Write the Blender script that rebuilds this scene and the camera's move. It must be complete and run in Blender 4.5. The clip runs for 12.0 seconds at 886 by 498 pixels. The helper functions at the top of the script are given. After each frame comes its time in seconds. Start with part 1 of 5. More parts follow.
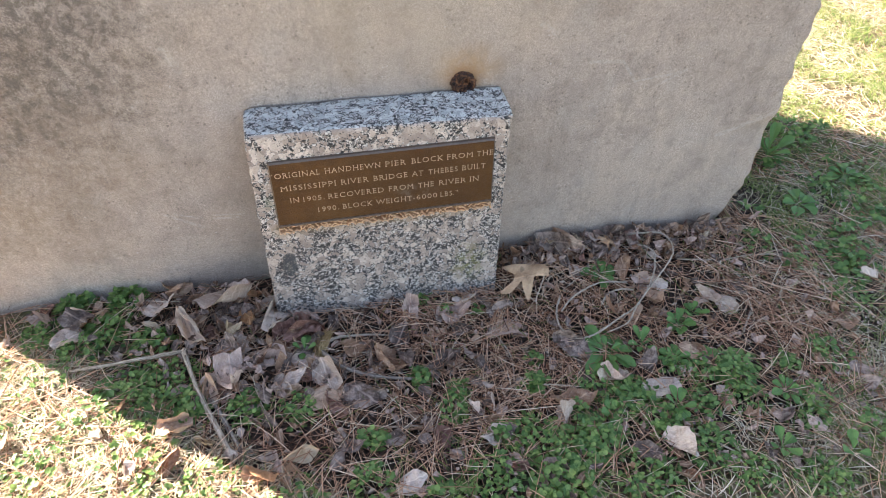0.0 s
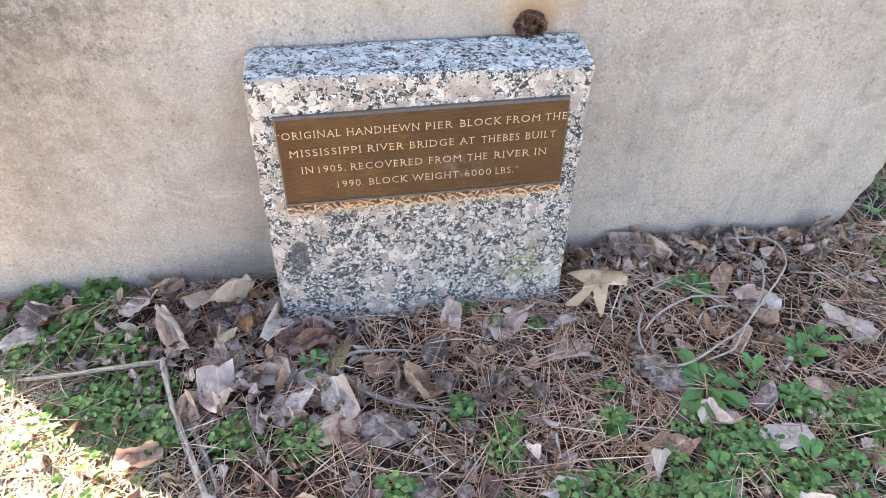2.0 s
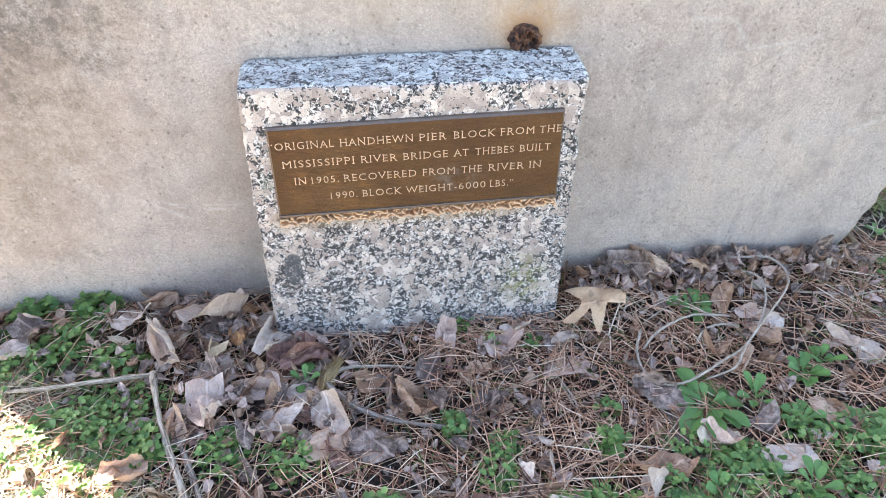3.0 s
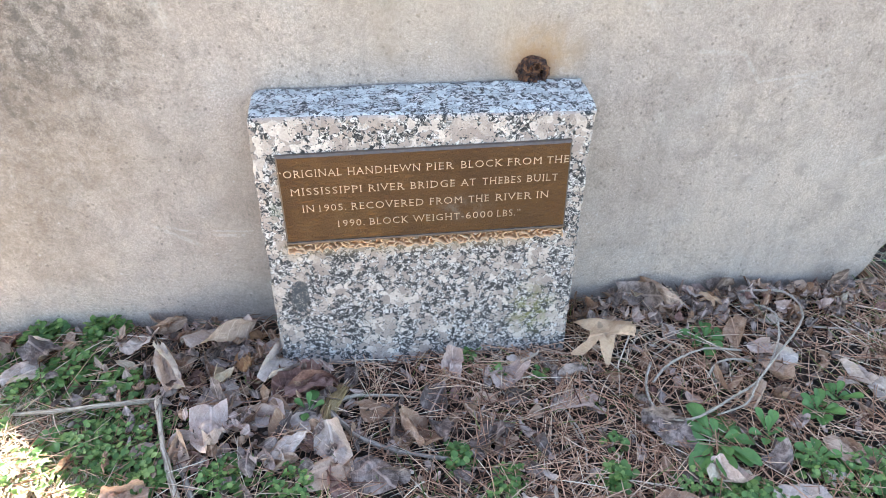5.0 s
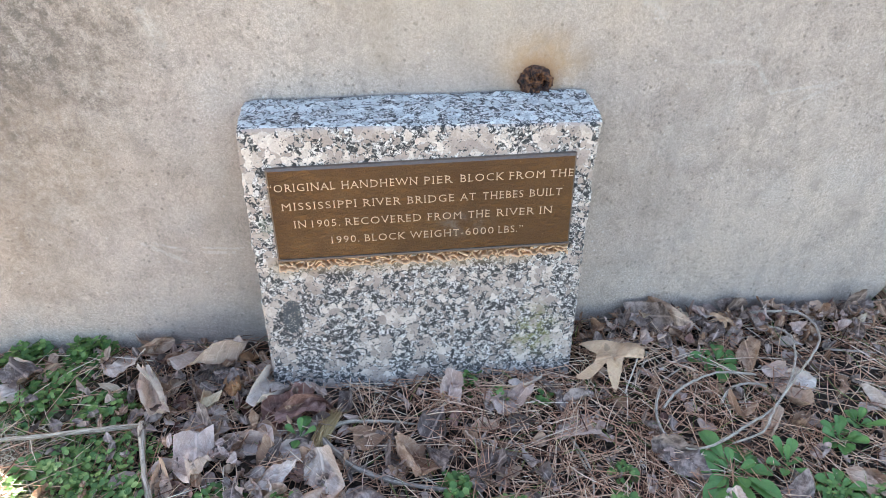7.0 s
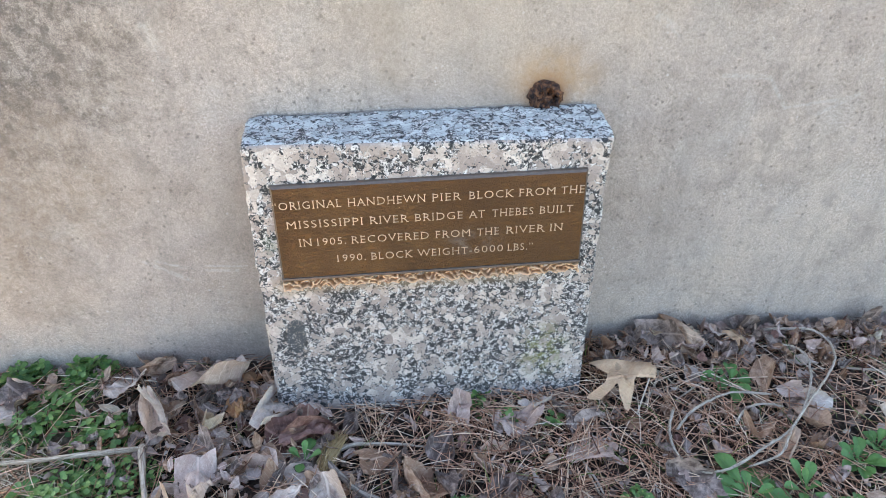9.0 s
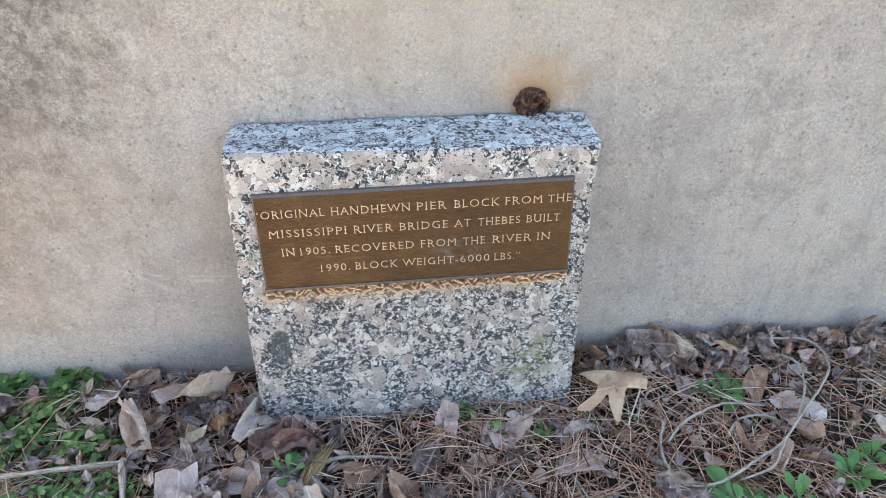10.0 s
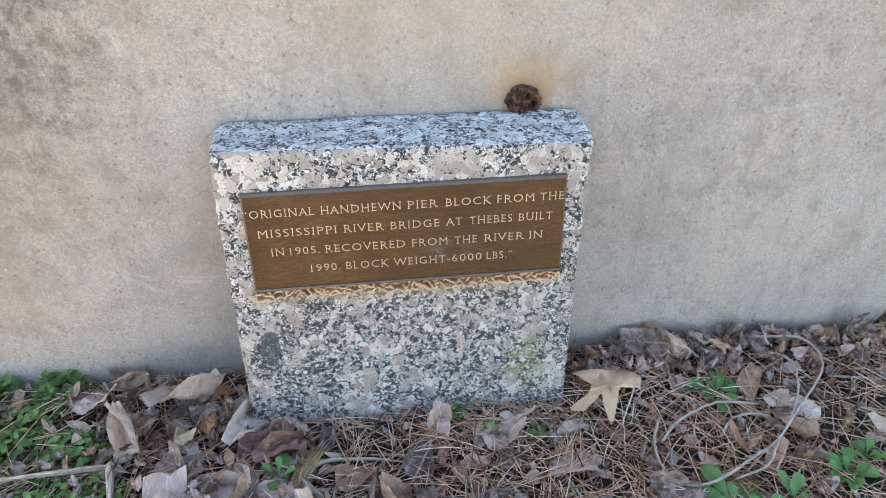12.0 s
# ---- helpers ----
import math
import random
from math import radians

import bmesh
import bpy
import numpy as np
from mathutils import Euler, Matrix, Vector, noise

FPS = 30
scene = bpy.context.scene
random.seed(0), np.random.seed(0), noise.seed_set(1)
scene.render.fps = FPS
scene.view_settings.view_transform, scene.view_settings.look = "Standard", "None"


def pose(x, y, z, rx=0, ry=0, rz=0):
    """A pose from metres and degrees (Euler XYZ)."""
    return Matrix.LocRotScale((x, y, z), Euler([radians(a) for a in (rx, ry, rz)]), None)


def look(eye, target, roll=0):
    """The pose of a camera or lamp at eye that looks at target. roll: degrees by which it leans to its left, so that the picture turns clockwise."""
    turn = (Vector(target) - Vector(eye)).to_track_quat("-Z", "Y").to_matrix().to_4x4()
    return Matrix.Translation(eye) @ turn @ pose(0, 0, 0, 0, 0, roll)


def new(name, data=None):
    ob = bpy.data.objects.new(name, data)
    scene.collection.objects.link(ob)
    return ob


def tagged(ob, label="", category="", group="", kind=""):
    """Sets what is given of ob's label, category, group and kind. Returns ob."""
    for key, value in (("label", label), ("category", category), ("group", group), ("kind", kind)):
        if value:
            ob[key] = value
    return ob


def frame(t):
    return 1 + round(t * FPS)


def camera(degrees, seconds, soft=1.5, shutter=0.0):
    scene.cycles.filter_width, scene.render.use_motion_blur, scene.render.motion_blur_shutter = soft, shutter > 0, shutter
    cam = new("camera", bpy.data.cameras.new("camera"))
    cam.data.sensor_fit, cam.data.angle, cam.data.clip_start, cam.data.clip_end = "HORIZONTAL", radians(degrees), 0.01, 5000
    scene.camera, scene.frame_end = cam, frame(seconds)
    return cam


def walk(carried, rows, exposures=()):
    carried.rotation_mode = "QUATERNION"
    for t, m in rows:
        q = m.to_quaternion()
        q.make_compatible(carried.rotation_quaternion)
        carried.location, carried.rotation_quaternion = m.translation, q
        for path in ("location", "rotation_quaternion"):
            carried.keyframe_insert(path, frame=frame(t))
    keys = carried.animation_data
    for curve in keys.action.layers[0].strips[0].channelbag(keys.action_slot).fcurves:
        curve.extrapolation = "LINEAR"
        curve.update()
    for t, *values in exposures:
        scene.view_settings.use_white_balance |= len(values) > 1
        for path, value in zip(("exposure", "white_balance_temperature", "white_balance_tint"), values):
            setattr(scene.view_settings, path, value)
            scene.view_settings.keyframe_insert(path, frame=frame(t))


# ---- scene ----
cam = camera(68.0, 12.0, soft=0.6)
PATH = [
    (0, (-0.122, -1.075, 1.186), (0.202, 0.333, -0.196), 1.8),
    (0.5, (-0.083, -1.02, 1.187), (0.206, 0.398, -0.194), 1.6),
    (1, (-0.073, -0.961, 1.123), (0.188, 0.483, -0.236), 1.4),
    (1.5, (-0.101, -0.919, 1.007), (0.137, 0.541, -0.339), 0.9),
    (2, (-0.104, -0.883, 0.919), (0.121, 0.601, -0.403), 0.8),
    (2.5, (-0.092, -0.896, 0.888), (0.121, 0.623, -0.396), 0.6),
    (3, (-0.08, -0.897, 0.888), (0.125, 0.652, -0.36), 0.5),
    (5, (-0.062, -0.898, 0.887), (0.096, 0.711, -0.291), 0.1),
    (5.5, (-0.056, -0.897, 0.884), (0.091, 0.724, -0.28), 0.1),
    (6, (-0.053, -0.885, 0.876), (0.092, 0.743, -0.276), 0.0),
    (6.5, (-0.049, -0.872, 0.856), (0.099, 0.768, -0.28), 0.0),
    (8.5, (-0.057, -0.836, 0.852), (0.093, 0.817, -0.264), -0.2),
    (9, (-0.059, -0.834, 0.851), (0.09, 0.829, -0.249), -0.2),
    (9.5, (-0.049, -0.831, 0.847), (0.101, 0.843, -0.238), -0.3),
    (10, (-0.037, -0.823, 0.843), (0.115, 0.855, -0.234), -0.3),
    (10.5, (-0.035, -0.817, 0.84), (0.121, 0.864, -0.233), -0.2),
    (11, (-0.038, -0.817, 0.836), (0.125, 0.864, -0.236), -0.2),
    (11.5, (-0.034, -0.817, 0.838), (0.134, 0.862, -0.236), -0.2),
    (12, (-0.034, -0.816, 0.835), (0.139, 0.862, -0.24), -0.2),
]
EXPOSURES = [(0.0, 2.87, 7000, 16), (0.5, 3.25, 6720, 15), (1.0, 3.43, 6730, 15.5), (1.5, 3.46, 6700, 16), (2.0, 3.56, 6720, 16), (3.0, 3.64, 6600, 14.5), (5.5, 3.50, 6500, 12.5), (12.0, 3.33, 6420, 10.5)]
walk(cam, [(t, look(eye, target, roll)) for t, eye, target, roll in PATH], EXPOSURES)

# ---- daylight: low winter sun from behind the block, clear sky ----
SUN_FROM = Vector((-0.78, 0.62, 0.0)).normalized()
SUN_UP = radians(30)
world = bpy.data.worlds.new("sky")
scene.world = world
world.use_nodes = True
wn = world.node_tree.nodes
sky = wn.new("ShaderNodeTexSky")
sky.sky_type = 'NISHITA'
sky.sun_disc = False
sky.sun_elevation = SUN_UP
sky.sun_rotation = math.atan2(SUN_FROM.x, SUN_FROM.y)
world.node_tree.links.new(sky.outputs[0], wn["Background"].inputs[0])
wn["Background"].inputs[1].default_value = 0.066
sun = new("sun", bpy.data.lights.new("sun", 'SUN'))
sun.data.energy = 5.0
sun.data.angle = radians(0.6)
sun.data.color = (1.0, 0.98, 0.945)
sun_dir = SUN_FROM * math.cos(SUN_UP) + Vector((0, 0, math.sin(SUN_UP)))
sun.matrix_world = look(sun_dir * 20, (0, 0, 0))


# ---- material tools ----
class Nodes:
    """Short forms for building one node material."""

    def __init__(self, name):
        self.mat = bpy.data.materials.new(name)
        self.mat.use_nodes = True
        self.tree = self.mat.node_tree
        self.bsdf = self.tree.nodes["Principled BSDF"]
        self.geo = self.tree.nodes.new("ShaderNodeNewGeometry")
        self.tc = self.tree.nodes.new("ShaderNodeTexCoord")
        self.obj = self.tc.outputs["Object"]

    def put(self, socket, value):
        if hasattr(value, "is_output"):
            self.tree.links.new(value, socket)
        else:
            socket.default_value = value

    def math(self, op, a, b=0.0, c=0.0, clamp=False):
        n = self.tree.nodes.new("ShaderNodeMath")
        n.operation, n.use_clamp = op, clamp
        for s, v in zip(n.inputs, (a, b, c)):
            self.put(s, v)
        return n.outputs[0]

    def vec(self, op, a, b=(0, 0, 0), scale=None):
        n = self.tree.nodes.new("ShaderNodeVectorMath")
        n.operation = op
        self.put(n.inputs[0], a)
        self.put(n.inputs[1], b)
        if scale is not None:
            self.put(n.inputs["Scale"], scale)
        return n.outputs["Value"] if op in ("DOT_PRODUCT", "LENGTH", "DISTANCE") else n.outputs[0]

    def noise(self, scale, detail=4, rough=0.55, at=None, warp=0.0):
        n = self.tree.nodes.new("ShaderNodeTexNoise")
        self.put(n.inputs["Vector"], self.obj if at is None else at)
        n.inputs["Scale"].default_value = scale
        n.inputs["Detail"].default_value = detail
        n.inputs["Roughness"].default_value = rough
        n.inputs["Distortion"].default_value = warp
        return n.outputs["Fac"]

    def voronoi(self, scale, feature='F1', at=None, rand=1.0):
        n = self.tree.nodes.new("ShaderNodeTexVoronoi")
        n.feature = feature
        self.put(n.inputs["Vector"], self.obj if at is None else at)
        n.inputs["Scale"].default_value = scale
        n.inputs["Randomness"].default_value = rand
        return n

    def ramp(self, fac, *stops):
        n = self.tree.nodes.new("ShaderNodeValToRGB")
        e = n.color_ramp.elements
        while len(e) < len(stops):
            e.new(0.5)
        for el, (p, c) in zip(e, stops):
            el.position = p
            el.color = (*c, 1) if hasattr(c, "__len__") else (c, c, c, 1)
        self.put(n.inputs[0], fac)
        return n.outputs[0]

    def step(self, fac, lo, hi, to0=0.0, to1=1.0):
        n = self.tree.nodes.new("ShaderNodeMapRange")
        n.interpolation_type = 'SMOOTHSTEP'
        for s, v in zip(n.inputs, (fac, lo, hi, to0, to1)):
            self.put(s, v)
        return n.outputs[0]

    def mix(self, fac, a, b, how='MIX'):
        n = self.tree.nodes.new("ShaderNodeMix")
        n.data_type, n.blend_type = 'RGBA', how
        self.put(n.inputs["Factor"], fac)
        for s, v in ((n.inputs[6], a), (n.inputs[7], b)):
            self.put(s, (*v, 1) if isinstance(v, tuple) and len(v) == 3 else v)
        return n.outputs[2]

    def xyz(self, v):
        n = self.tree.nodes.new("ShaderNodeSeparateXYZ")
        self.put(n.inputs[0], v)
        return n.outputs

    def bump(self, height, strength, distance, after=None):
        n = self.tree.nodes.new("ShaderNodeBump")
        n.inputs["Strength"].default_value = strength
        n.inputs["Distance"].default_value = distance
        self.put(n.inputs["Height"], height)
        if after is not None:
            self.put(n.inputs["Normal"], after)
        return n.outputs[0]

    def segment(self, p, a, b, wide):
        """1 on the line from a to b, falling to 0 at a distance of wide."""
        d = Vector(b) - Vector(a)
        rel = self.vec("SUBTRACT", p, tuple(a))
        t = self.math("DIVIDE", self.vec("DOT_PRODUCT", rel, tuple(d)), d.length_squared, clamp=True)
        on = self.vec("SCALE", tuple(d), scale=t)
        return self.step(self.vec("DISTANCE", rel, on), wide, wide * 0.3)

    def blob(self, p, c, rx, rz):
        """1 at the centre c, falling to 0 on an ellipse rx wide and rz high."""
        q = self.vec("MULTIPLY", self.vec("SUBTRACT", p, tuple(c)), (1 / rx, 0.0, 1 / rz))
        return self.step(self.vec("LENGTH", q), 1.0, 0.15)

    def done(self, colour, rough=0.8, metal=0.0, normal=None, spec=0.3):
        self.put(self.bsdf.inputs["Base Color"], (*colour, 1) if isinstance(colour, tuple) else colour)
        self.put(self.bsdf.inputs["Roughness"], rough)
        self.put(self.bsdf.inputs["Metallic"], metal)
        self.bsdf.inputs["Specular IOR Level"].default_value = spec
        if normal is not None:
            self.put(self.bsdf.inputs["Normal"], normal)
        return self.mat

    def through_light(self, colour, share):
        """Lets some light shine through a thin leaf."""
        out = self.tree.nodes["Material Output"]
        tr = self.tree.nodes.new("ShaderNodeBsdfTranslucent")
        self.put(tr.inputs[0], colour)
        add = self.tree.nodes.new("ShaderNodeMixShader")
        add.inputs[0].default_value = share
        self.tree.links.new(self.bsdf.outputs[0], add.inputs[1])
        self.tree.links.new(tr.outputs[0], add.inputs[2])
        self.tree.links.new(add.outputs[0], out.inputs[0])


def limestone():
    m = Nodes("weathered_limestone")
    p = m.geo.outputs["Position"]
    big = m.noise(3.2, 5, 0.6, p)
    mid = m.noise(14, 5, 0.65, p, 0.4)
    fine = m.noise(230, 3, 0.75, p)
    grain = m.noise(700, 2, 0.8, p)
    col = m.ramp(big, (0.3, (0.385, 0.318, 0.270)), (0.5, (0.450, 0.372, 0.312)), (0.7, (0.515, 0.422, 0.342)))
    col = m.mix(m.step(mid, 0.45, 0.67, 0, 0.45), col, (0.29, 0.235, 0.20))
    col = m.mix(m.step(m.noise(26, 6, 0.75, m.vec('ADD', p, (2, 7, 4)), 0.5), 0.48, 0.68, 0, 0.48), col, (0.265, 0.215, 0.175))
    col = m.mix(m.step(m.noise(8, 4, 0.6, m.vec("ADD", p, (5, 3, 1))), 0.5, 0.7, 0, 0.3), col, (0.45, 0.41, 0.37))
    # warm bounce from the ground painted into the foot's colour, fading unevenly
    foot = m.math("ADD", m.xyz(p)[2], m.math("MULTIPLY", m.math("SUBTRACT", m.noise(5, 5, 0.65, p), 0.5), 0.3))
    col = m.mix(m.math("MULTIPLY", m.step(foot, 0.36, 0.0), m.step(m.noise(60, 4, 0.75, p), 0.3, 0.6, 0.15, 0.6)), col, (0.47, 0.365, 0.285))
    col = m.mix(0.6, col, m.ramp(fine, (0.3, 0.28), (0.5, 0.5), (0.72, 0.70)), 'OVERLAY')
    col = m.mix(0.8, col, m.ramp(grain, (0.3, 0.25), (0.7, 0.74)), 'OVERLAY')
    tool = m.noise(1.0, 5, 0.65, m.vec('MULTIPLY', p, (34, 34, 3.5)), 0.3)
    col = m.mix(m.step(tool, 0.5, 0.72, 0, 0.32), col, (0.27, 0.225, 0.185))
    # small dark pits and pores
    pits = m.voronoi(75, at=p).outputs["Distance"]
    pitmask = m.math("MULTIPLY", m.step(pits, 0.26, 0.1), m.step(m.noise(22, 3, 0.6, p), 0.44, 0.60))
    tinypits = m.math("MULTIPLY", m.step(m.voronoi(170, at=p).outputs["Distance"], 0.26, 0.1), m.step(m.noise(40, 3, 0.6, p), 0.46, 0.62))
    pitmask = m.math("MAXIMUM", pitmask, m.math("MULTIPLY", tinypits, 0.8))
    col = m.mix(m.math("MULTIPLY", pitmask, 0.6), col, (0.155, 0.125, 0.10))
    # pale shell flecks
    fleck = m.math("MULTIPLY", m.step(m.voronoi(52, at=m.vec("ADD", p, (1, 2, 3))).outputs["Distance"], 0.15, 0.07), m.step(m.noise(17, 3, 0.6, p), 0.5, 0.62))
    col = m.mix(m.math("MULTIPLY", fleck, 0.55), col, (0.66, 0.60, 0.54))
    # brown dirt worked into the older end of the face
    dirt = m.math("ADD", m.blob(p, (-0.85, 0.11, 0.42), 0.62, 0.5), m.math("MULTIPLY", m.math("SUBTRACT", m.noise(7, 6, 0.75, p, 0.5), 0.52), 2.0))
    dirt = m.math("MULTIPLY", m.step(dirt, 0.15, 0.9), m.step(m.noise(75, 5, 0.8, p), 0.35, 0.62, 0.25, 1))
    col = m.mix(m.math("MULTIPLY", dirt, 0.65), col, (0.235, 0.175, 0.125))
    # black mildew that has grown over the upper end of the face
    ragged = m.noise(9, 6, 0.75, p, 0.6)
    mild = m.math("ADD", m.blob(p, (-0.74, 0.11, 0.70), 0.60, 0.50), m.math("MULTIPLY", m.math("SUBTRACT", ragged, 0.52), 1.8))
    mild = m.step(mild, 0.2, 0.75)
    speck = m.step(m.noise(48, 6, 0.85, p), 0.40, 0.60, 0.22, 1)
    col = m.mix(m.math("MULTIPLY", m.math("MULTIPLY", mild, speck), 0.78), col, (0.105, 0.084, 0.068))
    tiny = m.math("MULTIPLY", m.step(m.noise(38, 5, 0.85, p), 0.6, 0.7), m.step(m.blob(p, (-0.45, 0.11, 0.5), 0.6, 0.5), 0, 0.6))
    col = m.mix(m.math("MULTIPLY", tiny, 0.45), col, (0.16, 0.145, 0.125))
    # rust washed out of the iron pin, and brown streaks
    rust = m.math("MULTIPLY", m.blob(p, (0.19, 0.11, 0.525), 0.10, 0.075), m.step(m.noise(28, 4, 0.7, p), 0.2, 0.65))
    col = m.mix(m.math("MULTIPLY", rust, 0.7), col, (0.40, 0.235, 0.10))
    ring = m.blob(p, (0.182, 0.11, 0.502), 0.052, 0.048)
    col = m.mix(m.math("MULTIPLY", ring, 0.9), col, (0.27, 0.125, 0.045))
    warm = m.math("MULTIPLY", m.blob(p, (0.1, 0.11, 0.68), 0.5, 0.25), m.noise(6, 4, 0.6, p))
    col = m.mix(m.math("MULTIPLY", warm, 0.6), col, (0.50, 0.405, 0.29))
    streak = m.math("MULTIPLY", m.segment(p, (-0.055, 0.11, 0.70), (-0.05, 0.11, 0.53), 0.035), m.noise(30, 4, 0.7, p))
    col = m.mix(m.math("MULTIPLY", streak, 0.55), col, (0.33, 0.26, 0.19))
    old = m.math("MULTIPLY", m.blob(p, (0.38, 0.11, 0.16), 0.22, 0.2), m.step(m.noise(12, 5, 0.7, p), 0.35, 0.7))
    col = m.mix(m.math("MULTIPLY", old, 0.4), col, (0.30, 0.255, 0.215))
    rub = m.math("MULTIPLY", m.segment(p, (-0.29, 0.11, 0.34), (-0.275, 0.11, 0.05), 0.12), m.step(m.noise(10, 5, 0.7, p), 0.3, 0.7))
    col = m.mix(m.math("MULTIPLY", rub, 0.45), col, (0.31, 0.255, 0.205))
    # pale scratches left by lifting gear; the last line pales the chip's upper edge
    marks = 0.0
    for a, b, w in (((-0.48, 0.236), (-0.405, 0.19), 0.006), ((-0.455, 0.232), (-0.40, 0.215), 0.004),
                    ((-0.375, 0.21), (-0.325, 0.207), 0.005), ((-0.375, 0.22), (-0.31, 0.214), 0.004),
                    ((-0.383, 0.612), (-0.366, 0.57), 0.012), ((0.34, 0.61), (0.376, 0.585), 0.009),
                    ((0.46, 0.518), (0.532, 0.512), 0.006), ((0.535, 0.512), (0.575, 0.46), 0.005),
                    ((0.575, 0.461), (0.68, 0.475), 0.004), ((0.63, 0.448), (0.69, 0.48), 0.005), ((-0.27, 0.27), (-0.255, 0.235), 0.004),
                    ((0.83, 0.292), (0.96, 0.338), 0.012)):
        s = m.segment(m.vec("MULTIPLY", p, (1, 0, 1)), (a[0], 0, a[1]), (b[0], 0, b[1]), w)
        marks = m.math("MAXIMUM", marks, s)
    marks = m.math("MULTIPLY", marks, m.step(m.noise(90, 4, 0.8, p), 0.36, 0.6))
    col = m.mix(m.math("MULTIPLY", marks, 0.27), col, (0.64, 0.61, 0.565))
    h = m.math("ADD", m.math("MULTIPLY", fine, 0.6), m.math("MULTIPLY", grain, 0.5))
    h = m.math("SUBTRACT", h, m.math("MULTIPLY", pitmask, 1.6))
    nrm = m.bump(h, 0.35, 0.0010)
    nrm = m.bump(mid, 0.3, 0.004, nrm)
    return m.done(col, m.step(big, 0.2, 0.8, 0.78, 0.92), 0, nrm, 0.25)


def granite(name, split=False):
    """Large pale crystals with black mica and small white grains packed between them; split: paler and cooler, with
    skylight put into the colour.
    """
    m = Nodes(name)
    flat = m.vec("MULTIPLY", m.obj, (1, 0, 1))
    high = m.xyz(m.obj)[2]
    p = m.vec("ADD", m.obj, m.vec("SCALE", m.vec("SUBTRACT", m.noise_colour(95), (0.5, 0.5, 0.5)), scale=0.011))
    if split:
        p = m.vec("MULTIPLY", p, (1.15, 1.8, 1.4))
    cells = m.voronoi(72, at=p)
    tone = m.xyz(cells.outputs["Color"])
    border = m.voronoi(72, 'DISTANCE_TO_EDGE', p).outputs["Distance"]
    grain = m.xyz(m.voronoi(215, at=p).outputs["Color"])
    tiny = m.xyz(m.voronoi(470, at=p).outputs["Color"])
    cloud = m.math("ADD", m.math("MULTIPLY", tone[0], 0.46), m.math("MULTIPLY", m.noise(130, 5, 0.75, p), 0.54))
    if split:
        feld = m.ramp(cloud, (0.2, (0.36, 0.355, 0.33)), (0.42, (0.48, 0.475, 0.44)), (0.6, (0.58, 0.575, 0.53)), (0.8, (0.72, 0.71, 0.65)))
    else:
        feld = m.ramp(cloud, (0.2, (0.30, 0.232, 0.194)), (0.36, (0.38, 0.297, 0.246)), (0.5, (0.44, 0.346, 0.284)), (0.63, (0.56, 0.458, 0.378)), (0.77, (0.74, 0.64, 0.545)))
    feld = m.mix(0.35, feld, m.ramp(m.noise(430, 3, 0.75), (0.3, 0.28), (0.7, 0.72)), 'OVERLAY')
    feld = m.mix(m.step(border, 0.035, 0.0, 0, 0.28), feld, (0.68, 0.64, 0.585))
    # packed small grains reach further in from the crystal borders where the mica is clotted
    clot = m.noise(34, 4, 0.65, p, 0.4)
    if not split:
        clot = m.math("SUBTRACT", clot, m.step(high, 0.40, 0.43, 0.0, 0.075))
    reach = m.math("ADD", m.step(clot, 0.36, 0.66 if split else 0.64, -0.05, 0.36 if split else 0.44), m.math("MULTIPLY", m.math("SUBTRACT", tiny[2], 0.5), 0.10))
    zone = m.step(m.math("SUBTRACT", reach, border), -0.04, 0.06)
    pick = m.math("ADD", m.math("MULTIPLY", grain[0], 0.55), m.math("MULTIPLY", tiny[0], 0.45))
    packed = m.ramp(pick, (0.0, (0.014, 0.015, 0.017)), (0.41, (0.028, 0.028, 0.029)), (0.49, (0.15, 0.135, 0.125)), (0.60, (0.34, 0.30, 0.27)), (0.72, (0.62, 0.57, 0.515)), (1.0, (0.78, 0.74, 0.68)))
    col = m.mix(zone, feld, packed)
    spots = m.math("MULTIPLY", m.step(tiny[1], 0.075, 0.05), m.step(m.noise(60, 3, 0.7, p), 0.40, 0.52))
    dark = m.math("MAXIMUM", m.math("MULTIPLY", zone, m.step(pick, 0.46, 0.42)), spots)
    col = m.mix(spots, col, (0.035, 0.035, 0.037))
    # a black inclusion
    patch = m.blob(flat, (-0.222, 0, 0.155), 0.026, 0.055)
    patch = m.math("ADD", patch, m.math("MULTIPLY", m.math("SUBTRACT", m.noise(70, 4, 0.7), 0.5), 1.6))
    col = m.mix(m.math("MULTIPLY", m.step(patch, 0.40, 0.58), m.step(tiny[1], 0.8, 0.65, 0.6, 0.97)), col, (0.045, 0.052, 0.055))
    # lower part of the face slightly greyer, with a ragged upper edge
    lower_grey = m.step(m.math('ADD', high, m.math('MULTIPLY', m.noise(14, 4, 0.6), 0.10)), 0.31, 0.26)
    col = m.mix(m.math('MULTIPLY', lower_grey, 0.10), col, (0.20, 0.175, 0.16))
    # yellow-green moss, a brown wash below the plaque, lichen
    moss = m.math("MULTIPLY", m.blob(flat, (0.185, 0, 0.095), 0.062, 0.075), m.step(m.noise(60, 5, 0.75), 0.42, 0.60))
    col = m.mix(m.math("MULTIPLY", moss, 0.8), col, (0.185, 0.175, 0.04))
    wash = m.math("MULTIPLY", m.segment(flat, (-0.23, 0, 0.247), (0.16, 0, 0.249), 0.024), m.noise(25, 3, 0.6))
    col = m.mix(m.math("MULTIPLY", wash, 0.7), col, (0.40, 0.28, 0.165))
    lich = m.math("MULTIPLY", m.blob(flat, (-0.242, 0, 0.315), 0.018, 0.03), m.step(m.noise(90, 3, 0.7), 0.4, 0.6))
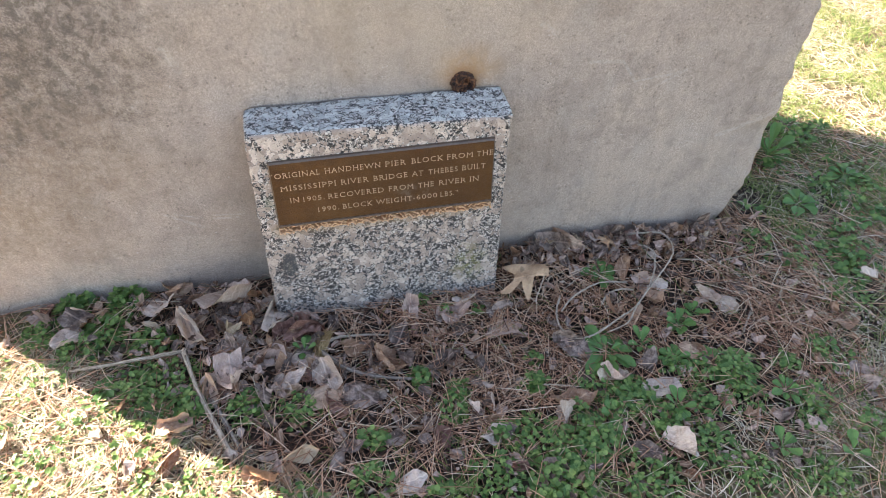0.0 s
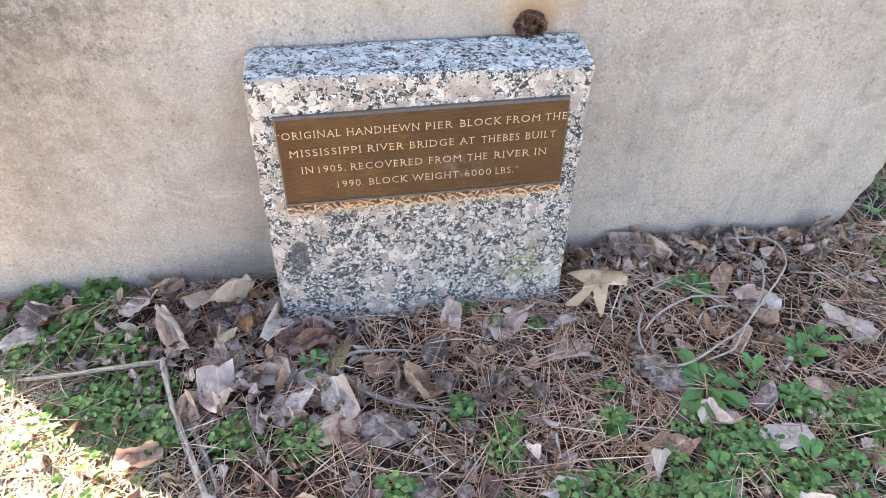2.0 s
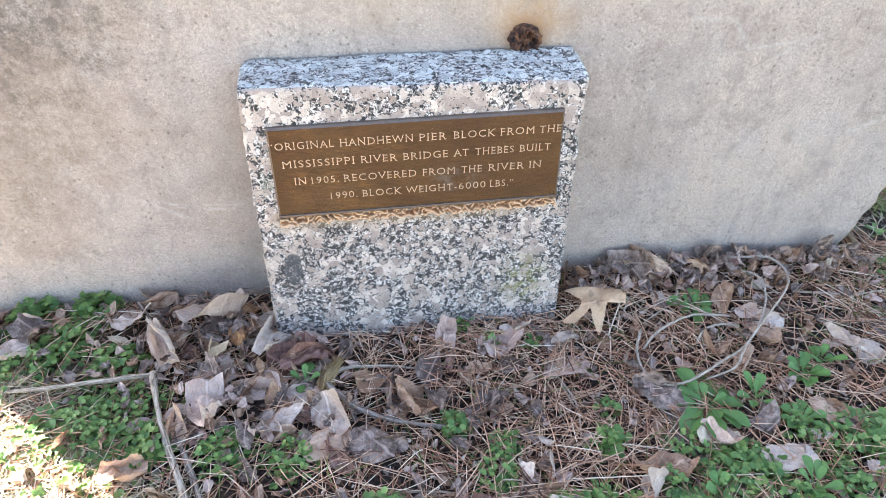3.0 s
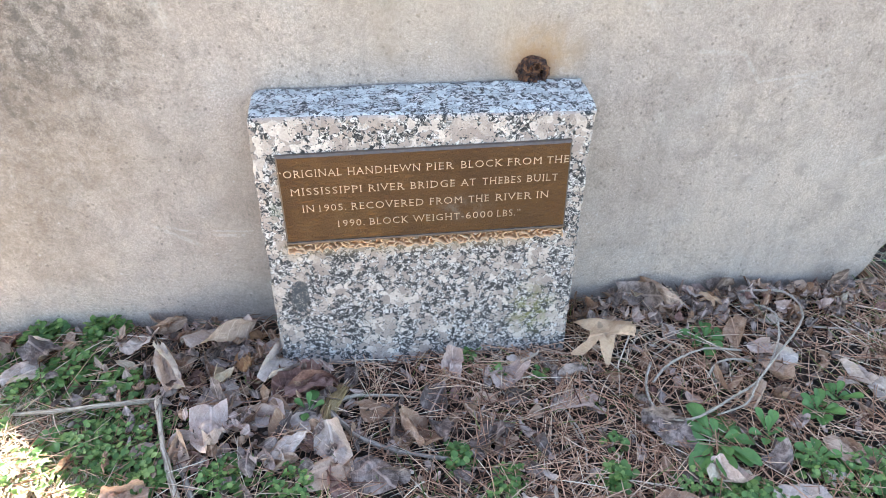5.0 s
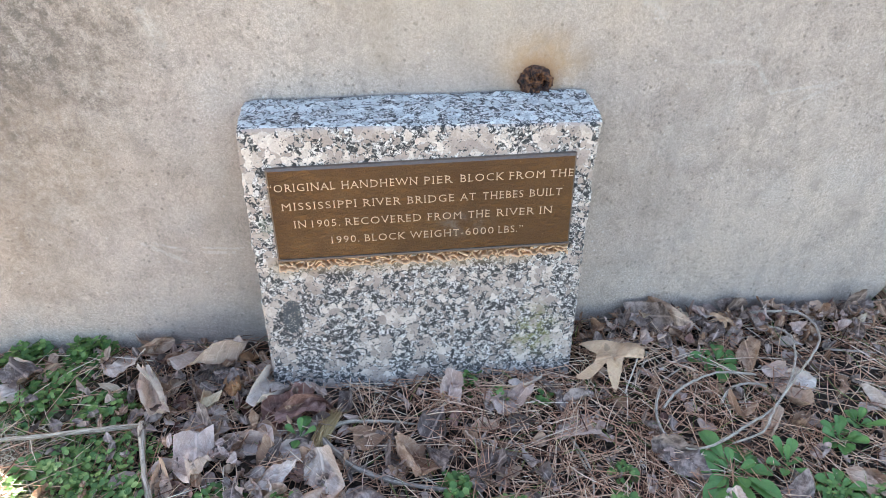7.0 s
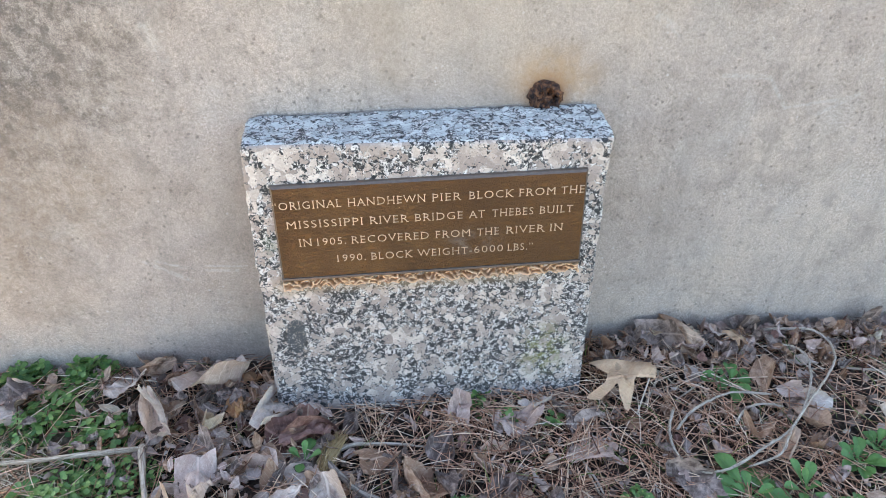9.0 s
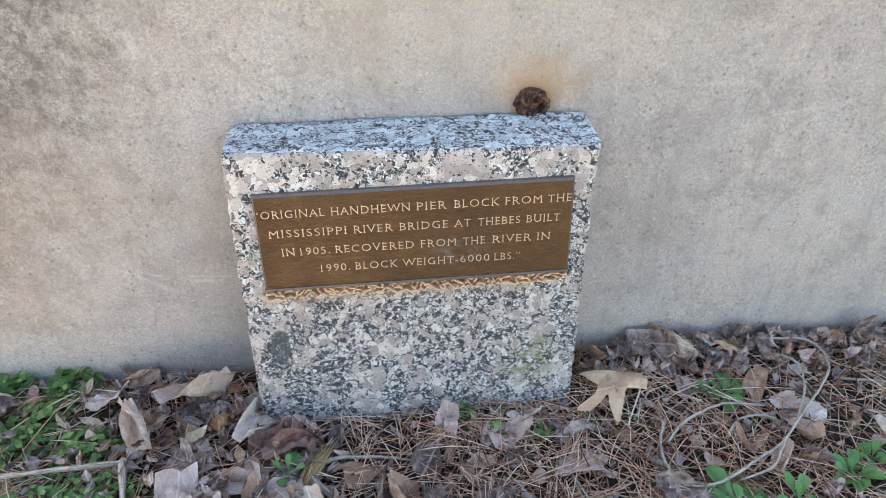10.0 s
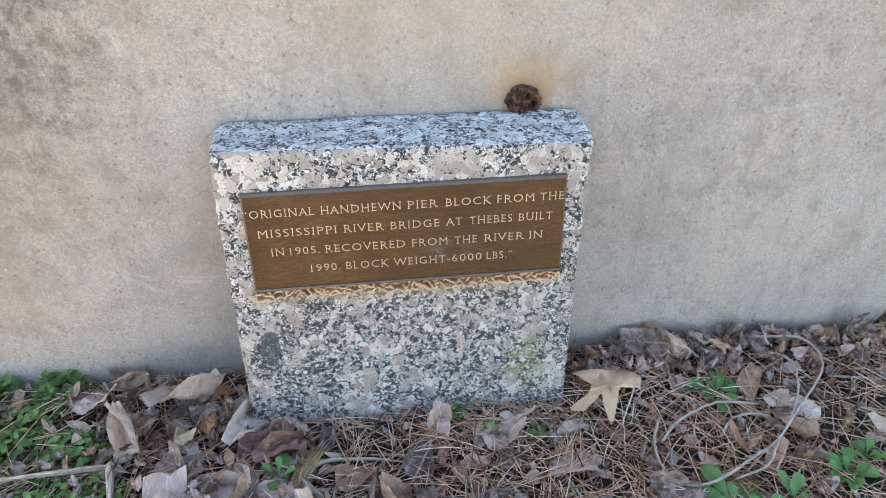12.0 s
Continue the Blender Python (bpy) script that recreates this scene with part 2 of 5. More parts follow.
    col = m.mix(m.math("MULTIPLY", lich, 0.5), col, (0.12, 0.15, 0.09))
    h = m.math("ADD", m.math("MULTIPLY", m.noise(260, 4, 0.75), 0.8), m.math("MULTIPLY", tone[1], 0.5))
    return m.done(col, m.step(dark, 0, 1, 0.6, 0.4), 0, m.bump(h, 0.6, 0.0018), 0.4)


def noise_colour(self, scale):
    n = self.tree.nodes.new("ShaderNodeTexNoise")
    self.put(n.inputs["Vector"], self.obj)
    n.inputs["Scale"].default_value = scale
    n.inputs["Detail"].default_value = 2
    return n.outputs["Color"]


Nodes.noise_colour = noise_colour


def bronze_face():
    m = Nodes("dark_bronze")
    leather = m.noise(150, 3, 0.6, m.vec("MULTIPLY", m.obj, (0.6, 1, 1.3)), 1.2)
    crease = m.math("ABSOLUTE", m.math("SUBTRACT", leather, 0.5))
    worn = m.noise(11, 4, 0.65)
    col = m.ramp(worn, (0.3, (0.115, 0.054, 0.02)), (0.55, (0.15, 0.073, 0.026)), (0.75, (0.20, 0.103, 0.038)))
    dust = m.math("MULTIPLY", m.blob(m.vec("MULTIPLY", m.obj, (1, 0, 1)), (0.06, 0, 0.315), 0.06, 0.035), m.step(m.noise(50, 4, 0.7), 0.4, 0.7))
    col = m.mix(m.math("MULTIPLY", dust, 0.4), col, (0.33, 0.29, 0.25))
    speck = m.step(m.voronoi(130).outputs["Distance"], 0.1, 0.05)
    speck = m.math("MULTIPLY", speck, m.step(m.noise(30, 2), 0.52, 0.6))
    col = m.mix(m.math("MULTIPLY", speck, 0.8), col, (0.5, 0.33, 0.16))
    col = m.mix(m.step(crease, 0.025, 0.0, 0, 0.16), col, (0.06, 0.03, 0.012))
    nrm = m.bump(m.noise(300, 3, 0.7), 0.35, 0.0008, m.bump(m.step(crease, 0.0, 0.08), 0.7, 0.0014))
    return m.done(col, m.step(worn, 0.3, 0.7, 0.50, 0.36), 0.5, nrm, 0.5)


def bronze_bright(name, colour, rough, shaded_hollows=False):
    m = Nodes(name)
    # pointiness browns the recesses: patina plus the gaps' shade, put into the colour
    if shaded_hollows:
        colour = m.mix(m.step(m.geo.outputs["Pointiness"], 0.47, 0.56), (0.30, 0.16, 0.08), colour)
        return m.done(colour, rough, 0.6, m.bump(m.noise(300, 3, 0.7), 0.3, 0.0006), 0.5)
    col = m.mix(m.step(m.noise(120, 4, 0.7), 0.35, 0.65, 0, 0.5), colour, tuple(c * 0.6 for c in colour))
    return m.done(col, rough, 0.6, m.bump(m.noise(300, 3, 0.7), 0.3, 0.0006), 0.5)


def rusted_iron():
    m = Nodes("rusted_iron")
    n = m.noise(70, 5, 0.7, None, 0.8)
    col = m.ramp(n, (0.36, (0.016, 0.012, 0.012)), (0.47, (0.06, 0.03, 0.02)), (0.57, (0.17, 0.075, 0.035)), (0.7, (0.30, 0.16, 0.08)))
    return m.done(col, 0.72, 0.15, m.bump(m.noise(160, 5, 0.75), 0.8, 0.003), 0.35)


def soil():
    m = Nodes("leaf_mould_and_turf")
    p = m.geo.outputs["Position"]
    c = m.xyz(p)
    crumb = m.noise(120, 5, 0.75, p)
    mould = m.ramp(crumb, (0.3, (0.018, 0.012, 0.009)), (0.5, (0.06, 0.041, 0.03)), (0.72, (0.17, 0.116, 0.085)))
    turf = m.ramp(m.noise(35, 6, 0.8, p), (0.3, (0.06, 0.043, 0.022)), (0.5, (0.17, 0.128, 0.072)), (0.7, (0.40, 0.315, 0.20)))
    turf = m.mix(m.step(m.noise(1.4, 4, 0.6, p), 0.48, 0.64, 0, 0.4), turf, (0.11, 0.12, 0.045))
    dx = m.math("MAXIMUM", m.math("SUBTRACT", m.math("ABSOLUTE", m.math("SUBTRACT", c[0], 0.39)), 0.81), 0.0)
    dy = m.math("MAXIMUM", m.math("SUBTRACT", m.math("ABSOLUTE", m.math("SUBTRACT", c[1], 0.1)), 0.45), 0.0)
    far = m.math("ADD", m.math("SQRT", m.math("ADD", m.math("MULTIPLY", dx, dx), m.math("MULTIPLY", dy, dy))), m.math("MULTIPLY", m.math("SUBTRACT", m.noise(6, 4, 0.6, p), 0.5), 0.5))
    col = m.mix(m.step(far, 0.05, 0.35), mould, turf)
    return m.done(col, 0.95, 0, m.bump(crumb, 0.8, 0.012), 0.15)


def litter(name, stops, rough=0.75):
    """Fine ground litter; every piece of the joined mesh takes its own tone."""
    m = Nodes(name)
    rnd = m.geo.outputs["Random Per Island"]
    col = m.ramp(rnd, *stops)
    col = m.mix(0.35, col, m.ramp(m.noise(160, 3, 0.7), (0.3, 0.3), (0.7, 0.7)), 'OVERLAY')
    return m.done(col, rough, 0, None, 0.3)


def green(name, stops, share=0.35, veins=False):
    m = Nodes(name)
    rnd = m.geo.outputs["Random Per Island"]
    col = m.ramp(rnd, *stops)
    col = m.mix(0.3, col, m.ramp(m.noise(220, 3, 0.6), (0.3, 0.32), (0.7, 0.68)), 'OVERLAY')
    nrm = None
    if veins:
        uv = m.xyz(m.tc.outputs["UV"])
        off = m.math("ABSOLUTE", m.math("SUBTRACT", uv[1], 0.5))
        rib = m.step(off, 0.05, 0.015)
        side = m.math("PINGPONG", m.math("SUBTRACT", m.math("MULTIPLY", uv[0], 8), m.math("MULTIPLY", off, 5)), 0.5)
        side = m.math("MULTIPLY", m.step(side, 0.09, 0.0), 0.5)
        v = m.math("MAXIMUM", rib, side)
        col = m.mix(m.math("MULTIPLY", v, 0.3), col, (0.22, 0.30, 0.14))
        nrm = m.bump(v, 0.4, 0.001)
    m.through_light(col, share)
    return m.done(col, 0.5, 0, nrm, 0.4)


def dead(name, colour, pale):
    """A dry leaf, with midrib, side veins, blotches and a paler bloom."""
    m = Nodes(name)
    uv = m.xyz(m.tc.outputs["UV"])
    info = m.tree.nodes.new("ShaderNodeObjectInfo")
    rnd = info.outputs["Random"]
    at = m.vec("ADD", m.obj, m.vec("SCALE", (7.0, 3.0, 5.0), scale=rnd))
    blot = m.noise(45, 5, 0.7, at, 0.3)
    fine = m.noise(260, 4, 0.75, at)
    col = m.mix(m.step(m.math("ADD", blot, m.math("MULTIPLY", m.math("SUBTRACT", rnd, 0.5), 0.25)), 0.35, 0.68), colour, pale)
    col = m.mix(0.4, col, m.ramp(fine, (0.3, 0.28), (0.7, 0.7)), 'OVERLAY')
    col = m.mix(m.math("MULTIPLY", m.step(m.noise(30, 4, 0.7, m.vec("ADD", at, (3, 1, 2))), 0.58, 0.68), 0.55), col, tuple(c * 0.35 for c in colour))
    off = m.math("ABSOLUTE", m.math("SUBTRACT", uv[1], 0.5))
    rib = m.step(off, 0.035, 0.01)
    side = m.math("PINGPONG", m.math("SUBTRACT", m.math("MULTIPLY", uv[0], 6), m.math("MULTIPLY", off, 6)), 0.5)
    v = m.math("MAXIMUM", rib, m.math("MULTIPLY", m.step(side, 0.07, 0.0), 0.6))
    col = m.mix(m.math("MULTIPLY", v, 0.4), col, tuple(min(1, c * 1.5) for c in pale))
    h = m.math("ADD", m.math("MULTIPLY", v, 0.6), m.math("MULTIPLY", blot, 0.8))
    m.through_light(col, 0.12)
    return m.done(col, 0.72, 0, m.bump(h, 0.6, 0.002), 0.3)


def wood(name, light, darkc, scale=1.0):
    """Dry wood with fibres running along the piece."""
    m = Nodes(name)
    fibre = m.noise(1.0, 5, 0.7, m.vec("MULTIPLY", m.tc.outputs["UV"], (30, 11, 0)), 0.4)
    blot = m.noise(60 * scale, 4, 0.7)
    col = m.mix(m.step(fibre, 0.42, 0.62), light, darkc)
    col = m.mix(m.step(blot, 0.52, 0.7, 0, 0.55), col, tuple(c * 0.5 for c in darkc))
    return m.done(col, 0.75, 0, m.bump(fibre, 0.9, 0.003), 0.3)


LIMESTONE, GRANITE, SKYLIT_SPLIT = limestone(), granite("grey_granite"), granite("skylit_split_granite", True)
BRONZE = bronze_face()
LETTER = bronze_bright("polished_bronze", (0.72, 0.555, 0.41), 0.36)
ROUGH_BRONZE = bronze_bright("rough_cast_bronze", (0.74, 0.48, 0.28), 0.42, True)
EDGE_BRONZE = bronze_bright("bronze_edge", (0.22, 0.16, 0.12), 0.35)
IRON, SOIL = rusted_iron(), soil()
NEEDLE = litter("pine_needles", ((0.0, (0.10, 0.04, 0.025)), (0.2, (0.36, 0.175, 0.104)), (0.55, (0.69, 0.385, 0.235)), (0.85, (0.84, 0.585, 0.39)), (1.0, (0.86, 0.73, 0.56))))
CRUMB = litter("leaf_crumbs", ((0.0, (0.13, 0.09, 0.07)), (0.5, (0.37, 0.27, 0.21)), (0.85, (0.56, 0.45, 0.36)), (1.0, (0.74, 0.65, 0.55))))
STRAW = litter("dry_grass", ((0.0, (0.25, 0.185, 0.105)), (0.5, (0.47, 0.38, 0.24)), (1.0, (0.70, 0.61, 0.45))))
BLADE = green("green_grass", ((0.0, (0.09, 0.145, 0.035)), (0.5, (0.18, 0.24, 0.055)), (1.0, (0.33, 0.36, 0.105))))
CLOVER = green("clover_leaves", ((0.0, (0.085, 0.175, 0.045)), (0.5, (0.175, 0.285, 0.078)), (1.0, (0.32, 0.43, 0.13))))
WEED = green("weed_leaves", ((0.0, (0.095, 0.20, 0.05)), (1.0, (0.17, 0.31, 0.085))), 0.25, True)
STEM = green("weed_stems", ((0.0, (0.07, 0.10, 0.035)), (1.0, (0.14, 0.13, 0.06))), 0.1)
DEAD = {"g": dead("pale_grey_leaf", (0.48, 0.35, 0.27), (0.70, 0.555, 0.45)),
        "p": dead("pinkish_grey_leaf", (0.44, 0.29, 0.225), (0.66, 0.49, 0.39)),
        "d": dead("dark_grey_leaf", (0.13, 0.086, 0.066), (0.50, 0.365, 0.29)),
        "b": dead("brown_leaf", (0.31, 0.17, 0.10), (0.61, 0.415, 0.285)),
        "t": dead("tan_leaf", (0.54, 0.385, 0.235), (0.70, 0.55, 0.385)),
        "r": dead("red_brown_leaf", (0.18, 0.08, 0.056), (0.40, 0.225, 0.17)),
        "o": dead("orange_brown_leaf", (0.38, 0.19, 0.085), (0.52, 0.30, 0.165)),
        "oak": dead("oak_leaf_tan", (0.55, 0.325, 0.175), (0.67, 0.43, 0.255))}
STICK = wood("weathered_stick", (0.62, 0.51, 0.385), (0.25, 0.16, 0.10))
BARK = wood("grey_twig", (0.44, 0.365, 0.295), (0.17, 0.125, 0.095), 1.4)
VINE = wood("dry_vine", (0.66, 0.55, 0.43), (0.36, 0.27, 0.20), 2)
FIBRE = litter("frayed_fibre", ((0.0, (0.30, 0.19, 0.08)), (1.0, (0.48, 0.34, 0.17))))


# ---- mesh tools ----
def mesh(name, verts, faces, material, parent=None, label="", smooth=True, uv=None):
    me = bpy.data.meshes.new(name)
    me.from_pydata([tuple(v) for v in verts], [], faces)
    me.materials.append(material)
    if smooth:
        me.shade_smooth()
    if uv is not None:
        layer = me.uv_layers.new(name="uv")
        idx = np.empty(len(me.loops), dtype=np.int32)
        me.loops.foreach_get("vertex_index", idx)
        layer.data.foreach_set("uv", np.asarray(uv, dtype=np.float32)[idx].ravel())
    ob = new(name, me)
    ob.parent = parent
    return tagged(ob, label) if label else ob


def empty(name, x, y, z):
    ob = new(name)
    ob.empty_display_size = 0.05
    ob.location = (x, y, z)
    return ob


def lift(x, y):
    """Height of the ground."""
    v = Vector((x * 5, y * 5, 0.3))
    near = 1.0 / (1.0 + 0.05 * (x * x + y * y))
    return (noise.noise(v) * 0.010 + noise.noise(v * 5) * 0.004) * near - 0.004


def stone_box(lo, hi, step, r, shape):
    """A box of fine faces with rounded edges; shape moves each point by its place and outward direction."""
    n = [max(2, round((h - l) / step)) for l, h in zip(lo, hi)]
    index, verts, faces = {}, [], []

    def vert(i, j, k):
        key = (i, j, k)
        if key not in index:
            p = Vector([l + (h - l) * a / b for l, h, a, b in zip(lo, hi, key, n)])
            core = Vector([min(max(c, l + r), h - r) for c, l, h in zip(p, lo, hi)])
            d = (p - core).normalized()
            index[key] = len(verts)
            verts.append(shape(core + d * r, d))
        return index[key]

    for axis in range(3):
        a, b = [q for q in range(3) if q != axis]
        for side in (0, n[axis]):
            for i in range(n[a]):
                for j in range(n[b]):
                    quad = []
                    for di, dj in ((0, 0), (1, 0), (1, 1), (0, 1)):
                        key = [0, 0, 0]
                        key[axis], key[a], key[b] = side, i + di, j + dj
                        quad.append(vert(*key))
                    flip = (side == 0) != (axis == 1)
                    faces.append(quad[::-1] if flip else quad)
    return verts, faces


def tube(points, radii, sides=8, rough=0.0, seed=0):
    """A tapered round bar along a line of points."""
    pts = [Vector(p) for p in points]
    verts, faces = [], []
    up = Vector((0, 0, 1))
    for i, p in enumerate(pts):
        d = (pts[min(i + 1, len(pts) - 1)] - pts[max(i - 1, 0)]).normalized()
        a = d.cross(up if abs(d.z) < 0.9 else Vector((1, 0, 0))).normalized()
        b = d.cross(a)
        for s in range(sides):
            w = 2 * math.pi * s / sides
            rr = radii[i] * (1 + rough * noise.noise(Vector((i * 0.16 + seed, s * 1.3, seed * 2.1))))
            verts.append(p + (a * math.cos(w) + b * math.sin(w)) * rr)
    for i in range(len(pts) - 1):
        for s in range(sides):
            s2 = (s + 1) % sides
            faces.append((i * sides + s, i * sides + s2, (i + 1) * sides + s2, (i + 1) * sides + s))
    faces.append(tuple(range(sides))[::-1])
    faces.append(tuple((len(pts) - 1) * sides + s for s in range(sides)))
    return verts, faces


def smooth_line(points, per=6):
    """More points along a smooth curve through the given ones."""
    p = [Vector(q) for q in points]
    out = []
    for i in range(len(p) - 1):
        a, b, c, d = p[max(i - 1, 0)], p[i], p[i + 1], p[min(i + 2, len(p) - 1)]
        for k in range(per):
            t = k / per
            out.append(0.5 * ((2 * b) + (c - a) * t + (2 * a - 5 * b + 4 * c - d) * t * t + (3 * b - a - 3 * c + d) * t ** 3))
    out.append(p[-1])
    return out


# ---- ground: one sheet to the horizon ----
def axis_steps(lo, hi, step):
    near = list(np.arange(lo, hi + step / 2, step))
    below, above, gap = [], [], step
    a, b = lo, hi
    while b < 2500:
        gap *= 1.5
        a, b = a - gap, b + gap
        below.append(a)
        above.append(b)
    return below[::-1] + near + above


def build_ground():
    xs, ys = axis_steps(-1.5, 2.4, 0.025), axis_steps(-1.4, 2.0, 0.025)
    verts = [(x, y, lift(x, y)) for y in ys for x in xs]
    w = len(xs)
    faces = [(j * w + i, j * w + i + 1, (j + 1) * w + i + 1, (j + 1) * w + i) for j in range(len(ys) - 1) for i in range(w - 1)]
    return tagged(mesh("ground", verts, faces, SOIL), "dark leaf mould turning into winter turf", "ground", kind="structure")


build_ground()

# ---- the pier block with its iron pin ----
EDGE_Z = [-0.15, 0.0, 0.077, 0.146, 0.205, 0.34, 0.45, 0.53, 0.62, 0.80]
EDGE_X = [0.85, 0.917, 0.957, 0.986, 0.981, 0.973, 0.966, 0.965, 0.971, 0.985]


def block_shape(p, d):
    v = p * 6
    rough = 0.004 * noise.noise(v) + 0.0016 * noise.noise(v * 5) + 0.0008 * noise.noise(v * 14)
    side = 1.0 + 2.5 * abs(d.x) + 1.5 * max(d.z, 0)
    q = p + d * (rough * side)
    if q.x > 0.6:
        edge = float(np.interp(q.z, EDGE_Z, EDGE_X)) + 0.008 * noise.noise(Vector((0, q.y * 9, q.z * 24))) + 0.006 * noise.noise(Vector((3, q.y * 20, q.z * 62)))
        q.x = 0.6 + (q.x - 0.6) * (edge - 0.6) / 0.37
    if p.y < 0.4:
        chip = min((q.x - 0.83) * 0.13, (0.29 + (q.x - 0.83) * 0.34 - q.z) * 0.5)
        q.y += max(0.0, chip) * (0.8 + 0.6 * noise.noise(v * 2)) * (1 - (p.y - 0.11) / 0.3)
        left_chip = (-0.99 - q.x) * 0.5
        q.y += max(0.0, left_chip)
    return q


pier_block = empty("pier_block", 0, 0.5, 0)
v, f = stone_box((-1.03, 0.11, -0.12), (0.97, 0.92, 0.80), 0.0165, 0.005, block_shape)
stone = mesh("stone", [(a.x, a.y - 0.5, a.z) for a in v], f, LIMESTONE, pier_block)
tagged(pier_block, "large weathered limestone pier block with rust stain", "stone block")


def pin_mesh():
    """A torn stub of iron with flaking facets and a hollow face."""
    verts, faces, sides = [], [], 40
    rings = ((0.0, 0.0275), (-0.006, 0.0285), (-0.012, 0.0270), (-0.016, 0.0235), (-0.017, 0.019), (-0.013, 0.0145), (-0.012, 0.009), (-0.015, 0.004))
    for i, (y, r) in enumerate(rings):
        for s in range(sides):
            w = 2 * math.pi * s / sides
            c, d = math.cos(w), math.sin(w)
            facet = abs(noise.noise(Vector((c * 2.6, d * 2.6, i * 0.35)))) + 0.5 * abs(noise.noise(Vector((c * 7, d * 7, i * 0.8))))
            rr = r * (1.05 - 0.30 * facet)
            out = y + 0.012 * noise.noise(Vector((c * r * 95, d * r * 95, 4.2))) * (i > 1) + 0.005 * noise.noise(Vector((c * r * 260, d * r * 260, 1.2))) * (i > 0)
            verts.append((rr * c, out, rr * d * 0.92))
    for i in range(len(rings) - 1):
        for s in range(sides):
            s2 = (s + 1) % sides
            faces.append((i * sides + s, i * sides + s2, (i + 1) * sides + s2, (i + 1) * sides + s))
    faces.append(tuple((len(rings) - 1) * sides + s for s in range(sides)))
    return verts, faces


v, f = pin_mesh()
pin = mesh("iron_pin", v, f, IRON, pier_block, "rusted iron pin stub set in the stone", smooth=False)
pin.location = (0.182, 0.114 - 0.5, 0.495)

# ---- granite tablet with its bronze plaque ----
tablet = empty("memorial_tablet", 0, 0.03, 0)
LEAN = 0.041 / 0.463


def tablet_shape(p, d):
    v = p * 40
    n1, n2 = noise.noise(v), noise.noise(v * 3.1)
    hewn = max(abs(d.x), abs(d.z))
    q = p + d * (0.0006 * n2 + hewn * (0.0022 * n1 + 0.0016 * n2))
    if p.y < 0.0 and d.y < -0.2 and d.length > 0:
        q.y += 0.0007 * n1
    near_top = max(0.0, (p.z - 0.425) / 0.04)
    q.x -= math.copysign(0.003 * near_top * max(0.0, p.y / 0.07), p.x)
    q.x += 0.004 * near_top * (p.x > 0)
    low = 1.0 - min(1.0, max(0.0, p.z / 0.46))
    q.x -= 0.006 * low + 0.002 * (p.x < 0)
    if abs(d.x) > 0.3:
        q.x += math.copysign(0.0035 * noise.noise(Vector((p.x, p.y * 9, p.z * 34))) + 0.002 * noise.noise(Vector((4, p.y * 30, p.z * 95))), p.x) * max(0.0, p.z + 0.1) * 2.2
    q.z -= 0.005 * (p.x / 0.26) * max(0.0, p.z) / 0.463 * max(0.0, 1 - (p.y + 0.02) / 0.05)
    q.z += 0.13 * max(0.0, p.y + 0.02) * (p.z > 0.4)
    q.y += LEAN * p.z * (1 - 0.6 * max(0.0, p.y / 0.09))
    return q


v, f = stone_box((-0.262, -0.023, -0.06), (0.262, 0.088, 0.470), 0.0062, 0.005, tablet_shape)
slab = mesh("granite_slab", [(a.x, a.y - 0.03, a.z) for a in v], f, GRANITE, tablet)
slab.data.materials.append(SKYLIT_SPLIT)
# split upward faces take the paler granite, skylight on the top painted in
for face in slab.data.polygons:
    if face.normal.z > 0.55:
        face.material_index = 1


def plaque_point(x, out, z):
    """A point on the leaning face of the tablet, out metres in front of it."""
    return (x, -0.0225 + LEAN * z - out - 0.03, z + 0.013 * x)


def bar_mesh(x0, x1, z0, z1, thick, bevel):
    """A flat plate on the tablet's face with bevelled rim."""
    verts, faces = [], []
    loops = ((0.0, -0.002), (0.0, thick - bevel), (bevel, thick))
    for inset, out in loops:
        for x, z in ((x0 + inset, z0 + inset), (x1 - inset, z0 + inset), (x1 - inset, z1 - inset), (x0 + inset, z1 - inset)):
            verts.append(plaque_point(x, out, z))
    for i in range(2):
        for s in range(4):
            s2 = (s + 1) % 4
            faces.append((i * 4 + s, i * 4 + s2, i * 4 + 4 + s2, i * 4 + 4 + s))
    return verts, faces, verts[8:]


v, f, face = bar_mesh(-0.230, 0.230, 0.267, 0.4175, 0.010, 0.003)
plaque = mesh("plaque", v, f, EDGE_BRONZE, tablet, "brown bronze plaque with raised lettering", smooth=False)
mesh("plaque_face", face, [(0, 1, 2, 3)], BRONZE, plaque, "leather-grained dark bronze field", smooth=False)


def rough_edge_mesh():
    nx, nz = 420, 20
    verts, faces = [], []
    for j in range(nz + 1):
        for i in range(nx + 1):
            x = -0.231 + 0.461 * i / nx
            t = j / nz
            z = 0.2480 + 0.0190 * t + 0.0022 * noise.noise(Vector((x * 60, 1, 2))) * (1 - t)
            a = abs(noise.noise(Vector((x * 66 + t * 1.5, t * 1.9 - x * 14, 0.4))))
            b = abs(noise.noise(Vector((x * 80 - t * 2.0, t * 2.6 + x * 30, 3.1))))
            out = 0.0165 - 0.008 * t - 0.026 * min(a, 0.33) - 0.012 * min(b, 0.4)
            if i in (0, nx) or j == 0:
                out = -0.003
            verts.append(plaque_point(x, out, z))
    w = nx + 1
    for j in range(nz):
        for i in range(nx):
            faces.append((j * w + i, j * w + i + 1, (j + 1) * w + i + 1, (j + 1) * w + i))
    return verts, faces


